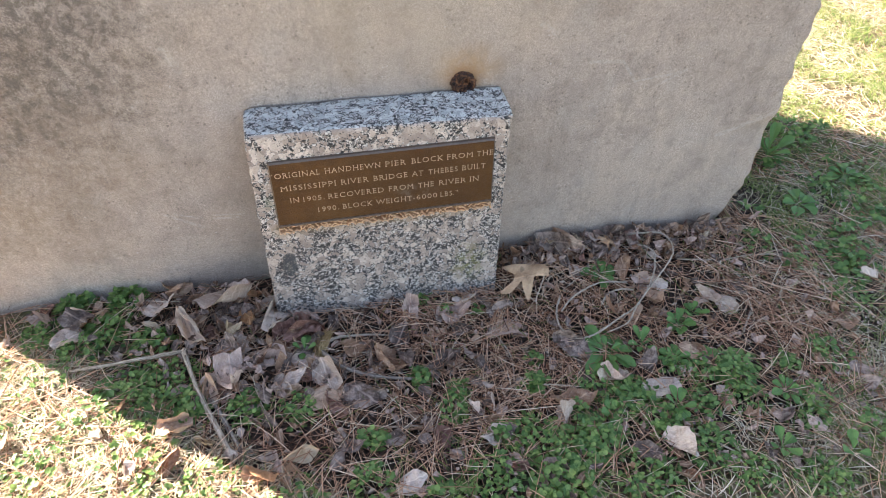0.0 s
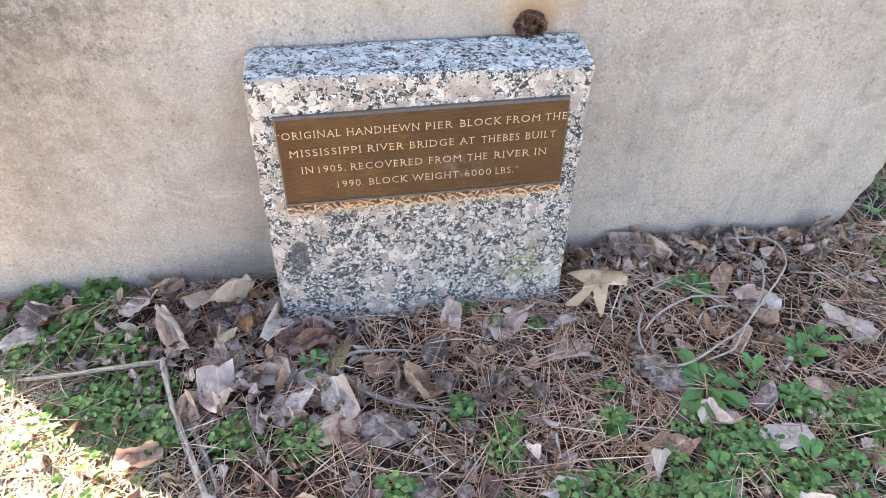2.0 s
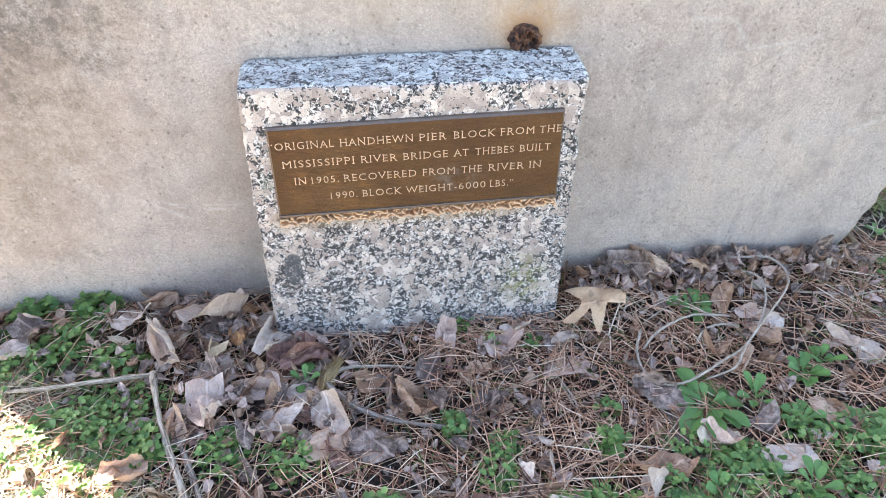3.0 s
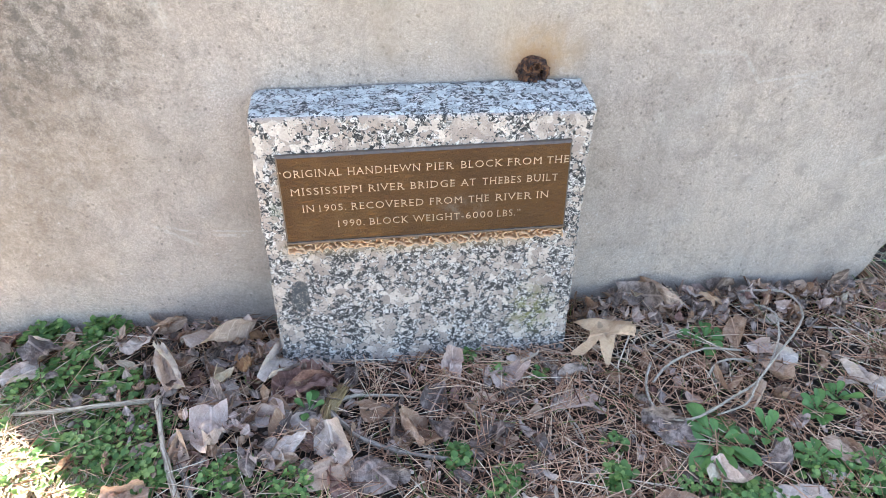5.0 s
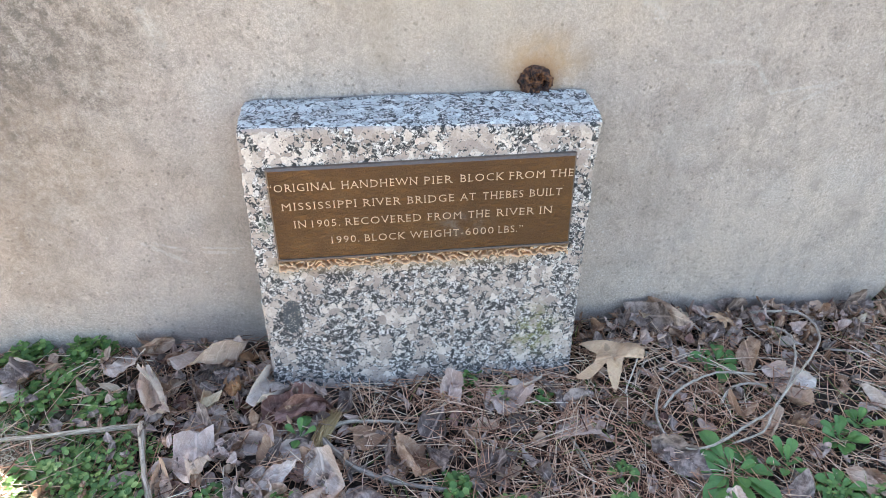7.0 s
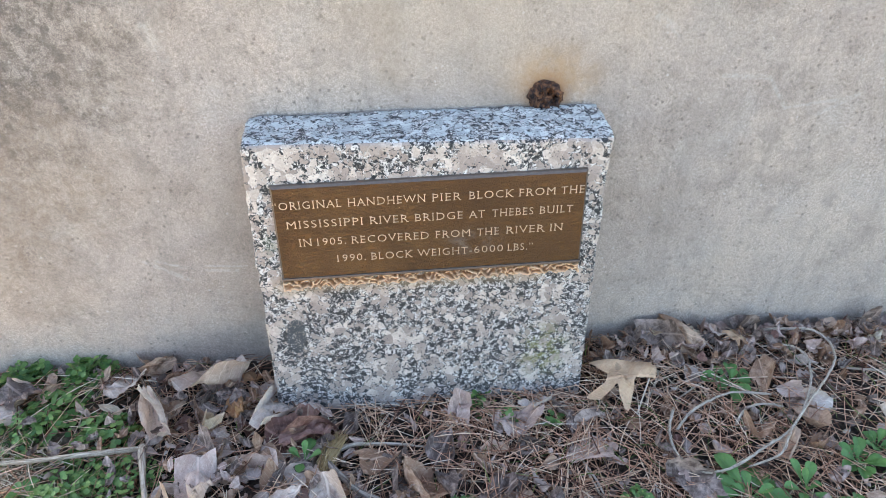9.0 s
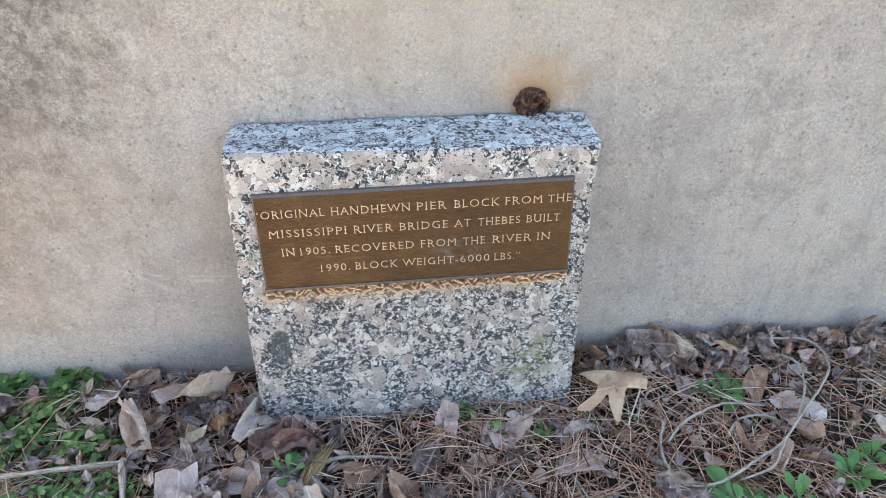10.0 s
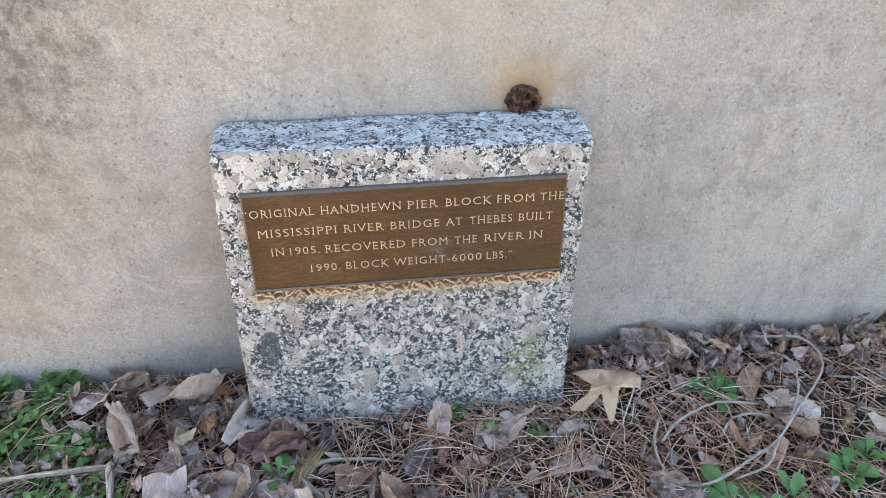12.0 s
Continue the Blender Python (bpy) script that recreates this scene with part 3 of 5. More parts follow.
lip_v, lip_f, lip_front = bar_mesh(-0.230, 0.230, 0.2645, 0.2685, 0.0112, 0.001)
mesh("lower_lip", lip_v + lip_front, lip_f + [(12, 13, 14, 15)], EDGE_BRONZE, plaque, "dull grey lower lip of the plaque", smooth=False)
v, f = rough_edge_mesh()
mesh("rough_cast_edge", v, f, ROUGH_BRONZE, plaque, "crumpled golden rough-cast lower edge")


# stem ends that carry serifs, by letter: (0 left edge, 0.5 middle, 1 right edge; 0 foot, 1 head)
SERIFS = {"I": ((0.5, 0), (0.5, 1)), "H": ((0, 0), (0, 1), (1, 0), (1, 1)), "N": ((0, 0), (0, 1), (1, 1)), "M": ((0, 0), (1, 0)), "T": ((0.5, 0),), "L": ((0, 0), (0, 1)), "E": ((0, 0), (0, 1)),
          "F": ((0, 0), (0, 1)), "P": ((0, 0), (0, 1)), "B": ((0, 0), (0, 1)), "R": ((0, 0), (0, 1), (1, 0)), "D": ((0, 0), (0, 1)), "K": ((0, 0), (0, 1), (1, 0), (1, 1)), "U": ((0, 1), (1, 1)),
          "V": ((0, 1), (1, 1)), "W": ((0, 1), (1, 1)), "A": ((0, 0), (1, 0)), "1": ((0.5, 0),)}


def lettering(body):
    """The built-in font's mesh of a word at size 1."""
    cu = bpy.data.curves.new("text_line", 'FONT')
    cu.body, cu.size, cu.space_character = body, 1.0, 1.16
    cu.extrude, cu.offset, cu.resolution_u = 0.05, -0.014, 3
    tmp = bpy.data.objects.new("tmp", cu)
    scene.collection.objects.link(tmp)
    bpy.context.view_layer.update()
    me = bpy.data.meshes.new_from_object(tmp.evaluated_get(bpy.context.evaluated_depsgraph_get()))
    bpy.data.objects.remove(tmp)
    return me


def width_of(body):
    me = lettering(body)
    xs = [v.co.x for v in me.vertices]
    bpy.data.meshes.remove(me)
    return min(xs), max(xs)


def text_line(z, height, *words):
    """Raised letters with small serifs on a base line at z: each word with its start and end."""
    line = bpy.data.meshes.new("text_line")
    bm = bmesh.new()
    for body, x0, x1 in words:
        me = lettering(body)
        lo, hi = min(v.co.x for v in me.vertices), max(v.co.x for v in me.vertices)

        def on(x, y, h):
            return plaque_point(x0 + (x - lo) * (x1 - x0) / (hi - lo), 0.0109 if h > 0 else 0.0096, z + y * height / 0.7)

        for v in me.vertices:
            v.co = on(*v.co)
        bm.from_mesh(me)
        bpy.data.meshes.remove(me)
        for i, letter in enumerate(body):
            if letter not in SERIFS:
                continue
            end, alone = width_of(body[:i + 1])[1], width_of(letter)
            start = end - (alone[1] - alone[0])
            for fx, fy in SERIFS[letter]:
                x = start + 0.035 + fx * (end - start - 0.07)
                y = 0.012 if fy == 0 else 0.688
                corners = [bm.verts.new(on(x + a, y + b, h)) for h in (0, 1) for a, b in ((-0.085, -0.022), (0.085, -0.022), (0.085, 0.022), (-0.085, 0.022))]
                bm.faces.new(corners[4:])
                for k in range(4):
                    bm.faces.new((corners[k], corners[(k + 1) % 4], corners[4 + (k + 1) % 4], corners[4 + k]))
    bm.to_mesh(line)
    bm.free()
    line.materials.append(LETTER)
    ob = new("text_line", line)
    ob.parent = plaque
    return tagged(ob, "raised polished bronze capitals")


text_line(0.3828, 0.0118, ("\u201cORIGINAL", -0.229, -0.131), ("HANDHEWN", -0.121, -0.010), ("PIER", 0.001, 0.042), ("BLOCK", 0.055, 0.119), ("FROM", 0.129, 0.182), ("THE", 0.191, 0.226))
text_line(0.3524, 0.0118, ("MISSISSIPPI", -0.212, -0.103), ("RIVER", -0.091, -0.036), ("BRIDGE", -0.025, 0.045), ("AT", 0.055, 0.078), ("THEBES", 0.089, 0.151), ("BUILT", 0.1615, 0.211))
text_line(0.3225, 0.0118, ("IN", -0.197, -0.180), ("1905.", -0.171, -0.129), ("RECOVERED", -0.120, -0.006), ("FROM", 0.005, 0.056), ("THE", 0.067, 0.100), ("RIVER", 0.112, 0.169), ("IN", 0.179, 0.197))
text_line(0.2930, 0.0118, ("1990.", -0.144, -0.102), ("BLOCK", -0.093, -0.032), ("WEIGHT", -0.023, 0.053), ("-", 0.0555, 0.0595), ("6000", 0.063, 0.107), ("LBS.\u201d", 0.115, 0.153))
tagged(tablet, "grey granite tablet with bronze plaque, leaning on block", "memorial tablet")


# ---- fallen leaves ----
def crumple(x, y, seed, much):
    """Creased relief of a dried leaf of unit length."""
    z = 0.0
    for k, (f, a) in enumerate(((2.2, 0.09), (4.6, 0.06), (9.5, 0.035), (19, 0.016))):
        z += a * (abs(noise.noise(Vector((x * f, y * f, seed + k * 5)))) * 2 - 0.5)
    return z * much


def corner_outline(corners, steps, seed):
    """Points round a torn outline: straight or hollow runs between sharp corners, given as (angle, radius)."""
    out = []
    for (w0, r0), (w1, r1) in zip(corners, corners[1:] + [(corners[0][0] + 2 * math.pi, corners[0][1])]):
        a, b = Vector((r0 * math.cos(w0), r0 * math.sin(w0))), Vector((r1 * math.cos(w1), r1 * math.sin(w1)))
        for k in range(steps):
            t = k / steps
            p = a.lerp(b, t) * (1 + 0.30 * t * (1 - t))
            out.append(p * (1 + 0.06 * noise.noise(Vector((p.x * 9, p.y * 9, seed)))))
    return out


def leaf_mesh(name, length, wide, colour, rng, curl=1.0):
    """One dry leaf: a torn, pointed outline, margins folded up or under along creases, the whole bowed and crumpled."""
    seed = rng.uniform(0, 100)
    count = rng.choice((5, 6, 7, 7, 8))
    corners = [(2 * math.pi * (i + rng.uniform(-0.28, 0.28)) / count, 0.5 * rng.uniform(0.72, 1.12)) for i in range(count)]
    corners[0] = (corners[0][0], 0.56)
    rim = corner_outline(corners, 5, seed)
    folds = []
    for _ in range(rng.choice((2, 3, 3, 4))):
        w = rng.choice((1.57, -1.57)) + rng.uniform(-0.9, 0.9) if rng.random() < 0.75 else rng.uniform(0, 6.28)
        n = Vector((math.cos(w), math.sin(w)))
        folds.append((n, rng.uniform(0.03, 0.26) * (wide if abs(n.y) > 0.6 else 1.0), radians(rng.choice((35, 60, 90, 120, -40, -25))) * curl))
    bow = rng.uniform(-1.0, 1.8) * curl
    much = rng.uniform(0.6, 1.6) * curl
    rings, sides = 8, len(rim)
    flat = [(0.0, 0.0)] + [(p.x * i / rings, p.y * wide * i / rings) for i in range(1, rings + 1) for p in rim]
    verts, uv, faces = [], [], []
    for x, y in flat:
        q = Vector((x, y, bow * x * x * 0.6 + crumple(x, y, seed, much)))
        for n, off, angle in folds:
            past = x * n.x + y * n.y - off
            if past > 0:
                a = angle * min(1.0, past / 0.07)
                side = Vector((n.x, n.y, 0))
                q = q - side * (past * (1 - math.cos(a))) + Vector((0, 0, past * math.sin(a)))
        verts.append(tuple(q * length))
        uv.append((x + 0.5, y / max(wide, 0.2) + 0.5))
    low = np.percentile([p[2] for p in verts], 8)
    verts = [(x, y, z - low) for x, y, z in verts]
    faces += [(0, 1 + s, 1 + (s + 1) % sides) for s in range(sides)]
    for i in range(rings - 1):
        for s in range(sides):
            s2 = (s + 1) % sides
            faces.append((1 + i * sides + s, 1 + (i + 1) * sides + s, 1 + (i + 1) * sides + s2, 1 + i * sides + s2))
    return mesh(name, verts, faces, DEAD[colour], uv=uv)


LEAF_WORDS = {"g": "pale grey dry leaf, curled, lying on litter", "p": "pinkish grey dry leaf, lying on pine needles",
              "d": "dark grey decaying leaf, crumpled, on the litter", "b": "brown dry leaf, curled, lying on pine needles",
              "t": "tan dry leaf, pointed, lying on the litter", "r": "dark red-brown rolled dry leaf on the litter",
              "o": "orange-brown dry leaf lying on the ground"}
leaf_rng = random.Random(7)


def leaf(x, y, length, heading, wide, colour, up=None, curl=1.0):
    length *= 1 - 0.3 * abs(math.sin(radians(heading)))
    ob = leaf_mesh("dead_leaf", length * 1.28, min(1.0, wide * 1.2), colour, leaf_rng, curl)
    z = lift(x, y) + (0.014 if up is None else up)
    ob.matrix_basis = pose(x, y, z, leaf_rng.uniform(-24, 24), leaf_rng.uniform(-20, 20), heading)
    return tagged(ob, LEAF_WORDS[colour], "leaf", "fallen leaves")


# large leaves on top of the litter, flatter than the rest
leaf(-0.543, 0.040, 0.085, -6, 0.75, 'g', 0.022, 0.75)
leaf(-0.382, 0.030, 0.134, -1, 0.71, 'g', 0.030, 0.68)
leaf(-0.458, -0.054, 0.125, -64, 0.63, 'g', 0.030, 0.90)
leaf(-0.278, -0.044, 0.130, -94, 0.69, 'g', 0.026, 0.68)
leaf(-0.369, -0.185, 0.153, -82, 0.52, 'p', 0.022, 1.00)
leaf(-0.410, -0.209, 0.079, -96, 0.57, 'b', 0.016, 0.75)
leaf(-0.254, -0.229, 0.073, 16, 0.57, 'g', 0.020, 1.00)
leaf(-0.170, -0.226, 0.091, -80, 0.86, 'g', 0.016, 1.00)
leaf(-0.108, -0.274, 0.108, -52, 0.69, 'd', 0.016, 0.75)
leaf(-0.377, -0.075, 0.068, -50, 0.52, 't', 0.034, 0.90)
leaf(-0.328, -0.039, 0.097, -57, 0.46, 'o', 0.030, 1.00)
leaf(-0.205, -0.092, 0.108, 19, 0.46, 'r', 0.014, 0.90)
leaf(0.036, -0.062, 0.073, 75, 0.80, 'p', 0.020, 0.75)
leaf(0.000, -0.137, 0.079, 60, 0.95, 'd', 0.014, 0.52)
leaf(-0.107, -0.154, 0.068, 20, 0.69, 'b', 0.016, 0.75)
leaf(-0.039, -0.211, 0.097, -35, 0.80, 'b', 0.016, 0.75)
leaf(0.078, -0.234, 0.071, 30, 0.95, 'd', 0.014, 0.45)
leaf(0.239, -0.166, 0.075, 25, 0.92, 'p', 0.012, 0.38)
leaf(0.369, -0.233, 0.108, -60, 0.58, 'd', 0.016, 0.95)
leaf(0.134, -0.097, 0.062, 5, 0.69, 'p', 0.016, 1.00)
leaf(0.436, -0.342, 0.068, -20, 0.92, 'p', 0.018, 0.90)
leaf(0.585, -0.038, 0.091, -100, 0.57, 'b', 0.020, 0.75)
leaf(0.612, -0.079, 0.052, -20, 0.70, 'p', 0.016, 0.8)
leaf(0.614, -0.143, 0.073, -80, 0.92, 'b', 0.014, 0.45)
leaf(-0.724, -0.022, 0.068, 30, 0.92, 'g', 0.020, 0.75)
leaf(-0.705, 0.032, 0.091, -42, 0.69, 'd', 0.020, 1.00)
leaf(-0.666, 0.029, 0.062, 93, 0.57, 'b', 0.020, 1.00)

# leaves lower in the litter
leaf(-0.511, 0.090, 0.061, -12, 0.70, 'b')
leaf(-0.315, 0.040, 0.042, 11, 0.70, 'o')
leaf(-0.510, -0.025, 0.071, 90, 0.70, 'd')
leaf(-0.451, -0.005, 0.064, -85, 0.80, 'b')
leaf(-0.395, 0.003, 0.056, 52, 0.80, 'd')
leaf(-0.235, -0.066, 0.068, 31, 0.50, 'd')
leaf(-0.346, -0.081, 0.038, -27, 0.60, 'g')
leaf(-0.355, -0.100, 0.036, 22, 0.50, 'g')
leaf(-0.300, -0.243, 0.067, -54, 0.30, 'd')
leaf(-0.322, -0.149, 0.059, 15, 0.60, 'b')
leaf(-0.399, -0.203, 0.063, 97, 0.50, 'p')
leaf(-0.260, -0.180, 0.054, 57, 0.50, 'd')
leaf(-0.245, -0.237, 0.053, 44, 0.60, 'g')
leaf(-0.708, 0.058, 0.061, -85, 0.60, 'g')
leaf(-0.590, -0.212, 0.042, 44, 0.60, 'b')
leaf(-0.554, -0.004, 0.043, -23, 0.40, 't')
leaf(-0.321, -0.042, 0.045, 20, 0.60, 'd')
leaf(-0.195, -0.122, 0.046, 10, 0.60, 'd')
leaf(-0.267, -0.134, 0.059, -42, 0.60, 'b')
leaf(0.167, -0.060, 0.054, -19, 0.60, 'g')
leaf(0.137, -0.140, 0.060, 15, 0.60, 'd')
leaf(0.084, -0.145, 0.043, 21, 0.60, 'b')
leaf(-0.189, -0.094, 0.034, 28, 0.50, 'r')
leaf(-0.073, -0.206, 0.056, -36, 0.70, 'd')
leaf(0.140, -0.221, 0.040, -45, 0.50, 'd')
leaf(0.038, -0.126, 0.039, -72, 0.70, 'r')
leaf(0.221, -0.102, 0.050, 80, 0.50, 'd')
leaf(-0.173, -0.278, 0.037, 67, 0.50, 'r')
leaf(-0.140, -0.299, 0.040, -25, 0.60, 'd')
leaf(0.028, -0.295, 0.037, -27, 0.80, 'd')
leaf(0.140, -0.290, 0.050, -66, 0.50, 'd')
leaf(0.162, -0.311, 0.049, -66, 0.40, 'g')
leaf(0.446, 0.084, 0.096, -18, 0.30, 't')
leaf(0.489, 0.029, 0.063, -40, 0.40, 'b')
leaf(0.643, -0.101, 0.050, -26, 0.70, 'g')
leaf(0.780, 0.081, 0.065, 14, 0.60, 'b')
leaf(0.838, 0.075, 0.050, -6, 0.50, 'd')
leaf(0.841, 0.040, 0.044, 24, 0.40, 't')
leaf(0.583, 0.022, 0.073, -93, 0.50, 'd')
leaf(0.380, -0.322, 0.056, -57, 0.70, 'd')
leaf(0.734, -0.170, 0.043, -51, 0.60, 'g')
leaf(0.655, -0.296, 0.053, -41, 0.50, 'b')
leaf(0.595, -0.190, 0.046, 16, 0.70, 'b')
leaf(0.321, 0.039, 0.066, -68, 0.70, 'd')
leaf(0.455, -0.020, 0.038, 18, 0.70, 'g')
leaf(0.508, -0.159, 0.050, -19, 0.50, 'b')
leaf(0.520, -0.113, 0.051, -37, 0.60, 'd')
leaf(0.548, -0.191, 0.068, 47, 0.50, 'b')
leaf(0.297, 0.038, 0.035, -33, 0.60, 'd')
leaf(0.694, 0.090, 0.054, -25, 0.50, 'd')
leaf(0.522, 0.003, 0.045, 15, 0.50, 'b')
leaf(0.323, -0.379, 0.086, 10, 0.50, 'b')
leaf(0.306, -0.410, 0.054, 54, 0.90, 'g')
leaf(0.434, -0.514, 0.061, -23, 0.50, 'd')
leaf(0.496, -0.520, 0.072, -39, 0.60, 'g')
leaf(0.527, -0.383, 0.067, 10, 0.80, 'g')
leaf(0.431, -0.333, 0.065, 8, 0.60, 't')
leaf(0.748, -0.497, 0.050, -33, 0.90, 'd')
leaf(1.039, -0.286, 0.073, 11, 0.70, 'b')
leaf(0.988, -0.411, 0.053, -34, 0.70, 'd')
leaf(0.641, -0.315, 0.080, -27, 0.50, 'b')
leaf(0.748, -0.164, 0.069, -54, 0.60, 'g')
leaf(-0.235, -0.383, 0.065, 6, 0.60, 't')
leaf(-0.140, -0.401, 0.051, 11, 0.60, 'd')
leaf(-0.043, -0.394, 0.043, 12, 0.60, 'd')
leaf(-0.038, -0.491, 0.059, 3, 0.60, 'g')
leaf(-0.311, -0.420, 0.070, -7, 0.50, 'o')
leaf(-0.371, -0.370, 0.043, 13, 0.40, 'g')
leaf(-0.853, 0.001, 0.031, 19, 0.70, 'g')
leaf(-0.552, -0.293, 0.061, -20, 0.50, 't')
leaf(1.026, -0.089, 0.055, -31, 0.50, 'b')
leaf(0.378, -0.572, 0.049, -54, 0.70, 'd')
leaf(0.163, -0.347, 0.061, -75, 0.60, 'g')
leaf(-0.160, -0.294, 0.067, -55, 0.60, 'r')
leaf(-0.419, -0.327, 0.061, -63, 0.60, 't')
leaf(-0.782, 0.053, 0.078, -29, 0.60, 'd')
leaf(1.204, -0.173, 0.075, -158, 0.60, 'g')
leaf(0.098, -0.215, 0.049, 28, 0.50, 'd')

# smaller leaves strewn between the large ones, heaped against the block
def leaf_place(rng):
    while True:
        a = rng.random()
        if a < 0.30:
            x, y, top = rng.gauss(0.62, 0.2), 0.10 - abs(rng.gauss(0, 0.05)), 0.034
        elif a < 0.45:
            x, y, top = rng.gauss(-0.38, 0.11), rng.gauss(-0.06, 0.09), 0.030
        elif a < 0.50:
            x, y, top = rng.uniform(-0.85, -0.3), rng.uniform(0.03, 0.10), 0.015
        else:
            x, y, top = rng.uniform(-0.35, 1.05), rng.uniform(-0.60, 0.0), 0.016
        if not (y > 0.09 or (abs(x) < 0.29 and y > -0.05) or x > 1.1):
            return round(x, 3), round(y, 3), rng.uniform(0.005, top)


for _ in range(16):
    leaf(leaf_rng.uniform(-0.9, -0.45), leaf_rng.uniform(-0.5, -0.22), leaf_rng.uniform(0.03, 0.06), leaf_rng.uniform(0, 360), leaf_rng.uniform(0.5, 0.9), leaf_rng.choice("gtbg"), leaf_rng.uniform(0.01, 0.022))

for _ in range(40):
    leaf(leaf_rng.uniform(-0.44, -0.17), leaf_rng.uniform(-0.30, 0.06), leaf_rng.uniform(0.04, 0.08), leaf_rng.uniform(0, 360), leaf_rng.uniform(0.45, 0.9), leaf_rng.choice("ddbrppdg"), leaf_rng.uniform(0.002, 0.012), 0.7)

for _ in range(165):
    x, y, up = leaf_place(leaf_rng)
    leaf(x, y, leaf_rng.uniform(0.022, 0.055), leaf_rng.uniform(0, 360), leaf_rng.uniform(0.45, 0.95), leaf_rng.choice("dddddgbbbprbd"), up)


def standing_leaf(x, y, z, length, wide, colour, tilt, turn):
    """A leaf propped up against the block."""
    ob = leaf_mesh("dead_leaf", length, wide, colour, leaf_rng, 0.9)
    ob.matrix_basis = pose(x, y, z, tilt, 0, turn)
    return tagged(ob, "brown dry leaf standing propped against the block", "leaf", "fallen leaves")


standing_leaf(0.470, 0.078, 0.040, 0.105, 0.42, "b", 62, -40)
standing_leaf(0.43, 0.080, 0.030, 0.095, 0.75, "d", 42, -15)
standing_leaf(0.60, 0.085, 0.026, 0.06, 0.8, "d", 35, 20)
standing_leaf(0.69, 0.088, 0.024, 0.06, 0.7, "b", 40, 160)
standing_leaf(-0.50, 0.085, 0.026, 0.07, 0.8, "b", 35, 10)


def joined_leaves(count, seed, colour):
    """Broken small leaves that lie between and under the large ones."""
    rng = random.Random(seed)
    verts, faces, uvs = [], [], []
    for _ in range(count):
        x, y, up = leaf_place(rng)
        tmp = leaf_mesh("tmp", rng.uniform(0.014, 0.040), rng.uniform(0.4, 0.9), colour, rng)
        m = pose(x, y, lift(x, y) + up, rng.uniform(-25, 25), rng.uniform(-25, 25), rng.uniform(0, 360))
        b = len(verts)
        verts += [m @ v.co for v in tmp.data.vertices]
        faces += [tuple(b + i for i in q.vertices) for q in tmp.data.polygons]
        uvs += [(0.5 + v.co.x * 20, 0.5 + v.co.y * 20) for v in tmp.data.vertices]
        me = tmp.data
        bpy.data.objects.remove(tmp)
        bpy.data.meshes.remove(me)
    return tagged(mesh("leaf_litter", verts, faces, DEAD[colour], uv=uvs), "small broken dead leaves matted among needles", "leaf litter", kind="stuff")


joined_leaves(420, 51, "d")
joined_leaves(330, 52, "b")
joined_leaves(330, 53, "p")


def oak_leaf(x, y, z, size, heading, outline, colour, stalk_to):
    """A lobed oak leaf, cupped, with a stalk; outline in parts of its size."""
    rim = smooth_line(list(outline) + [outline[0]], 5)[:-1]
    rings, n = 7, len(rim)
    verts, uv, faces = [(0, 0, 0)], [(0.5, 0.5)], []
    for i in range(1, rings + 1):
        for px, py, _ in rim:
            a, b = px * i / rings, py * i / rings
            zz = 0.10 - 0.62 * b * b - 0.25 * a * a + 0.09 * noise.noise(Vector((a * 4, b * 4, 2))) + 0.02 * noise.noise(Vector((a * 12, b * 12, 5)))
            verts.append((a * size, b * size, zz * size))
            uv.append((a + 0.5, b + 0.5))
    faces += [(0, 1 + k, 1 + (k + 1) % n) for k in range(n)]
    for i in range(rings - 1):
        for k in range(n):
            k2 = (k + 1) % n
            faces.append((1 + i * n + k, 1 + (i + 1) * n + k, 1 + (i + 1) * n + k2, 1 + i * n + k2))
    ob = mesh("oak_leaf", verts, faces, DEAD[colour], uv=uv)
    ob.matrix_basis = pose(x, y, z, 10, 0, heading)
    a = Vector(outline[0])
    sv, sf = tube(smooth_line([a * size * 0.9 + Vector((0, 0, 0.006)), Vector(stalk_to) * size]), [0.0013] * 7, 6)
    mesh("stalk", sv, sf, STICK, ob)
    return ob


BIG_OAK = ((0.50, 0.15, 0), (0.39, 0.30, 0), (-0.01, 0.32, 0), (-0.40, 0.35, 0), (-0.27, 0.18, 0), (-0.22, 0.10, 0), (-0.31, -0.06, 0), (-0.57, -0.20, 0), (-0.41, -0.29, 0), (-0.26, -0.12, 0),
           (-0.15, -0.11, 0), (-0.14, -0.28, 0), (-0.08, -0.48, 0), (0.05, -0.24, 0), (0.14, -0.02, 0), (0.27, 0.10, 0), (0.40, 0.13, 0), (0.44, -0.02, 0))
SMALL_OAK = ((0.0, -0.5, 0), (0.14, -0.25, 0), (0.40, -0.22, 0), (0.44, -0.12, 0), (0.20, 0.0, 0), (0.34, 0.22, 0), (0.28, 0.30, 0), (0.10, 0.22, 0), (0.04, 0.5, 0),
             (-0.05, 0.48, 0), (-0.12, 0.2, 0), (-0.34, 0.26, 0), (-0.36, 0.14, 0), (-0.18, 0.0, 0), (-0.44, -0.16, 0), (-0.40, -0.26, 0), (-0.14, -0.24, 0))
tagged(oak_leaf(0.328, -0.036, 0.028, 0.125, 0, BIG_OAK, "oak", (0.05, -0.50, -0.06)), "large tan lobed oak leaf lying beside the tablet", "leaf", "fallen leaves")
tagged(oak_leaf(0.575, 0.055, 0.026, 0.062, 100, SMALL_OAK, "oak", (0.0, -0.8, 0.0)), "small pale oak leaf propped on litter", "leaf", "fallen leaves")
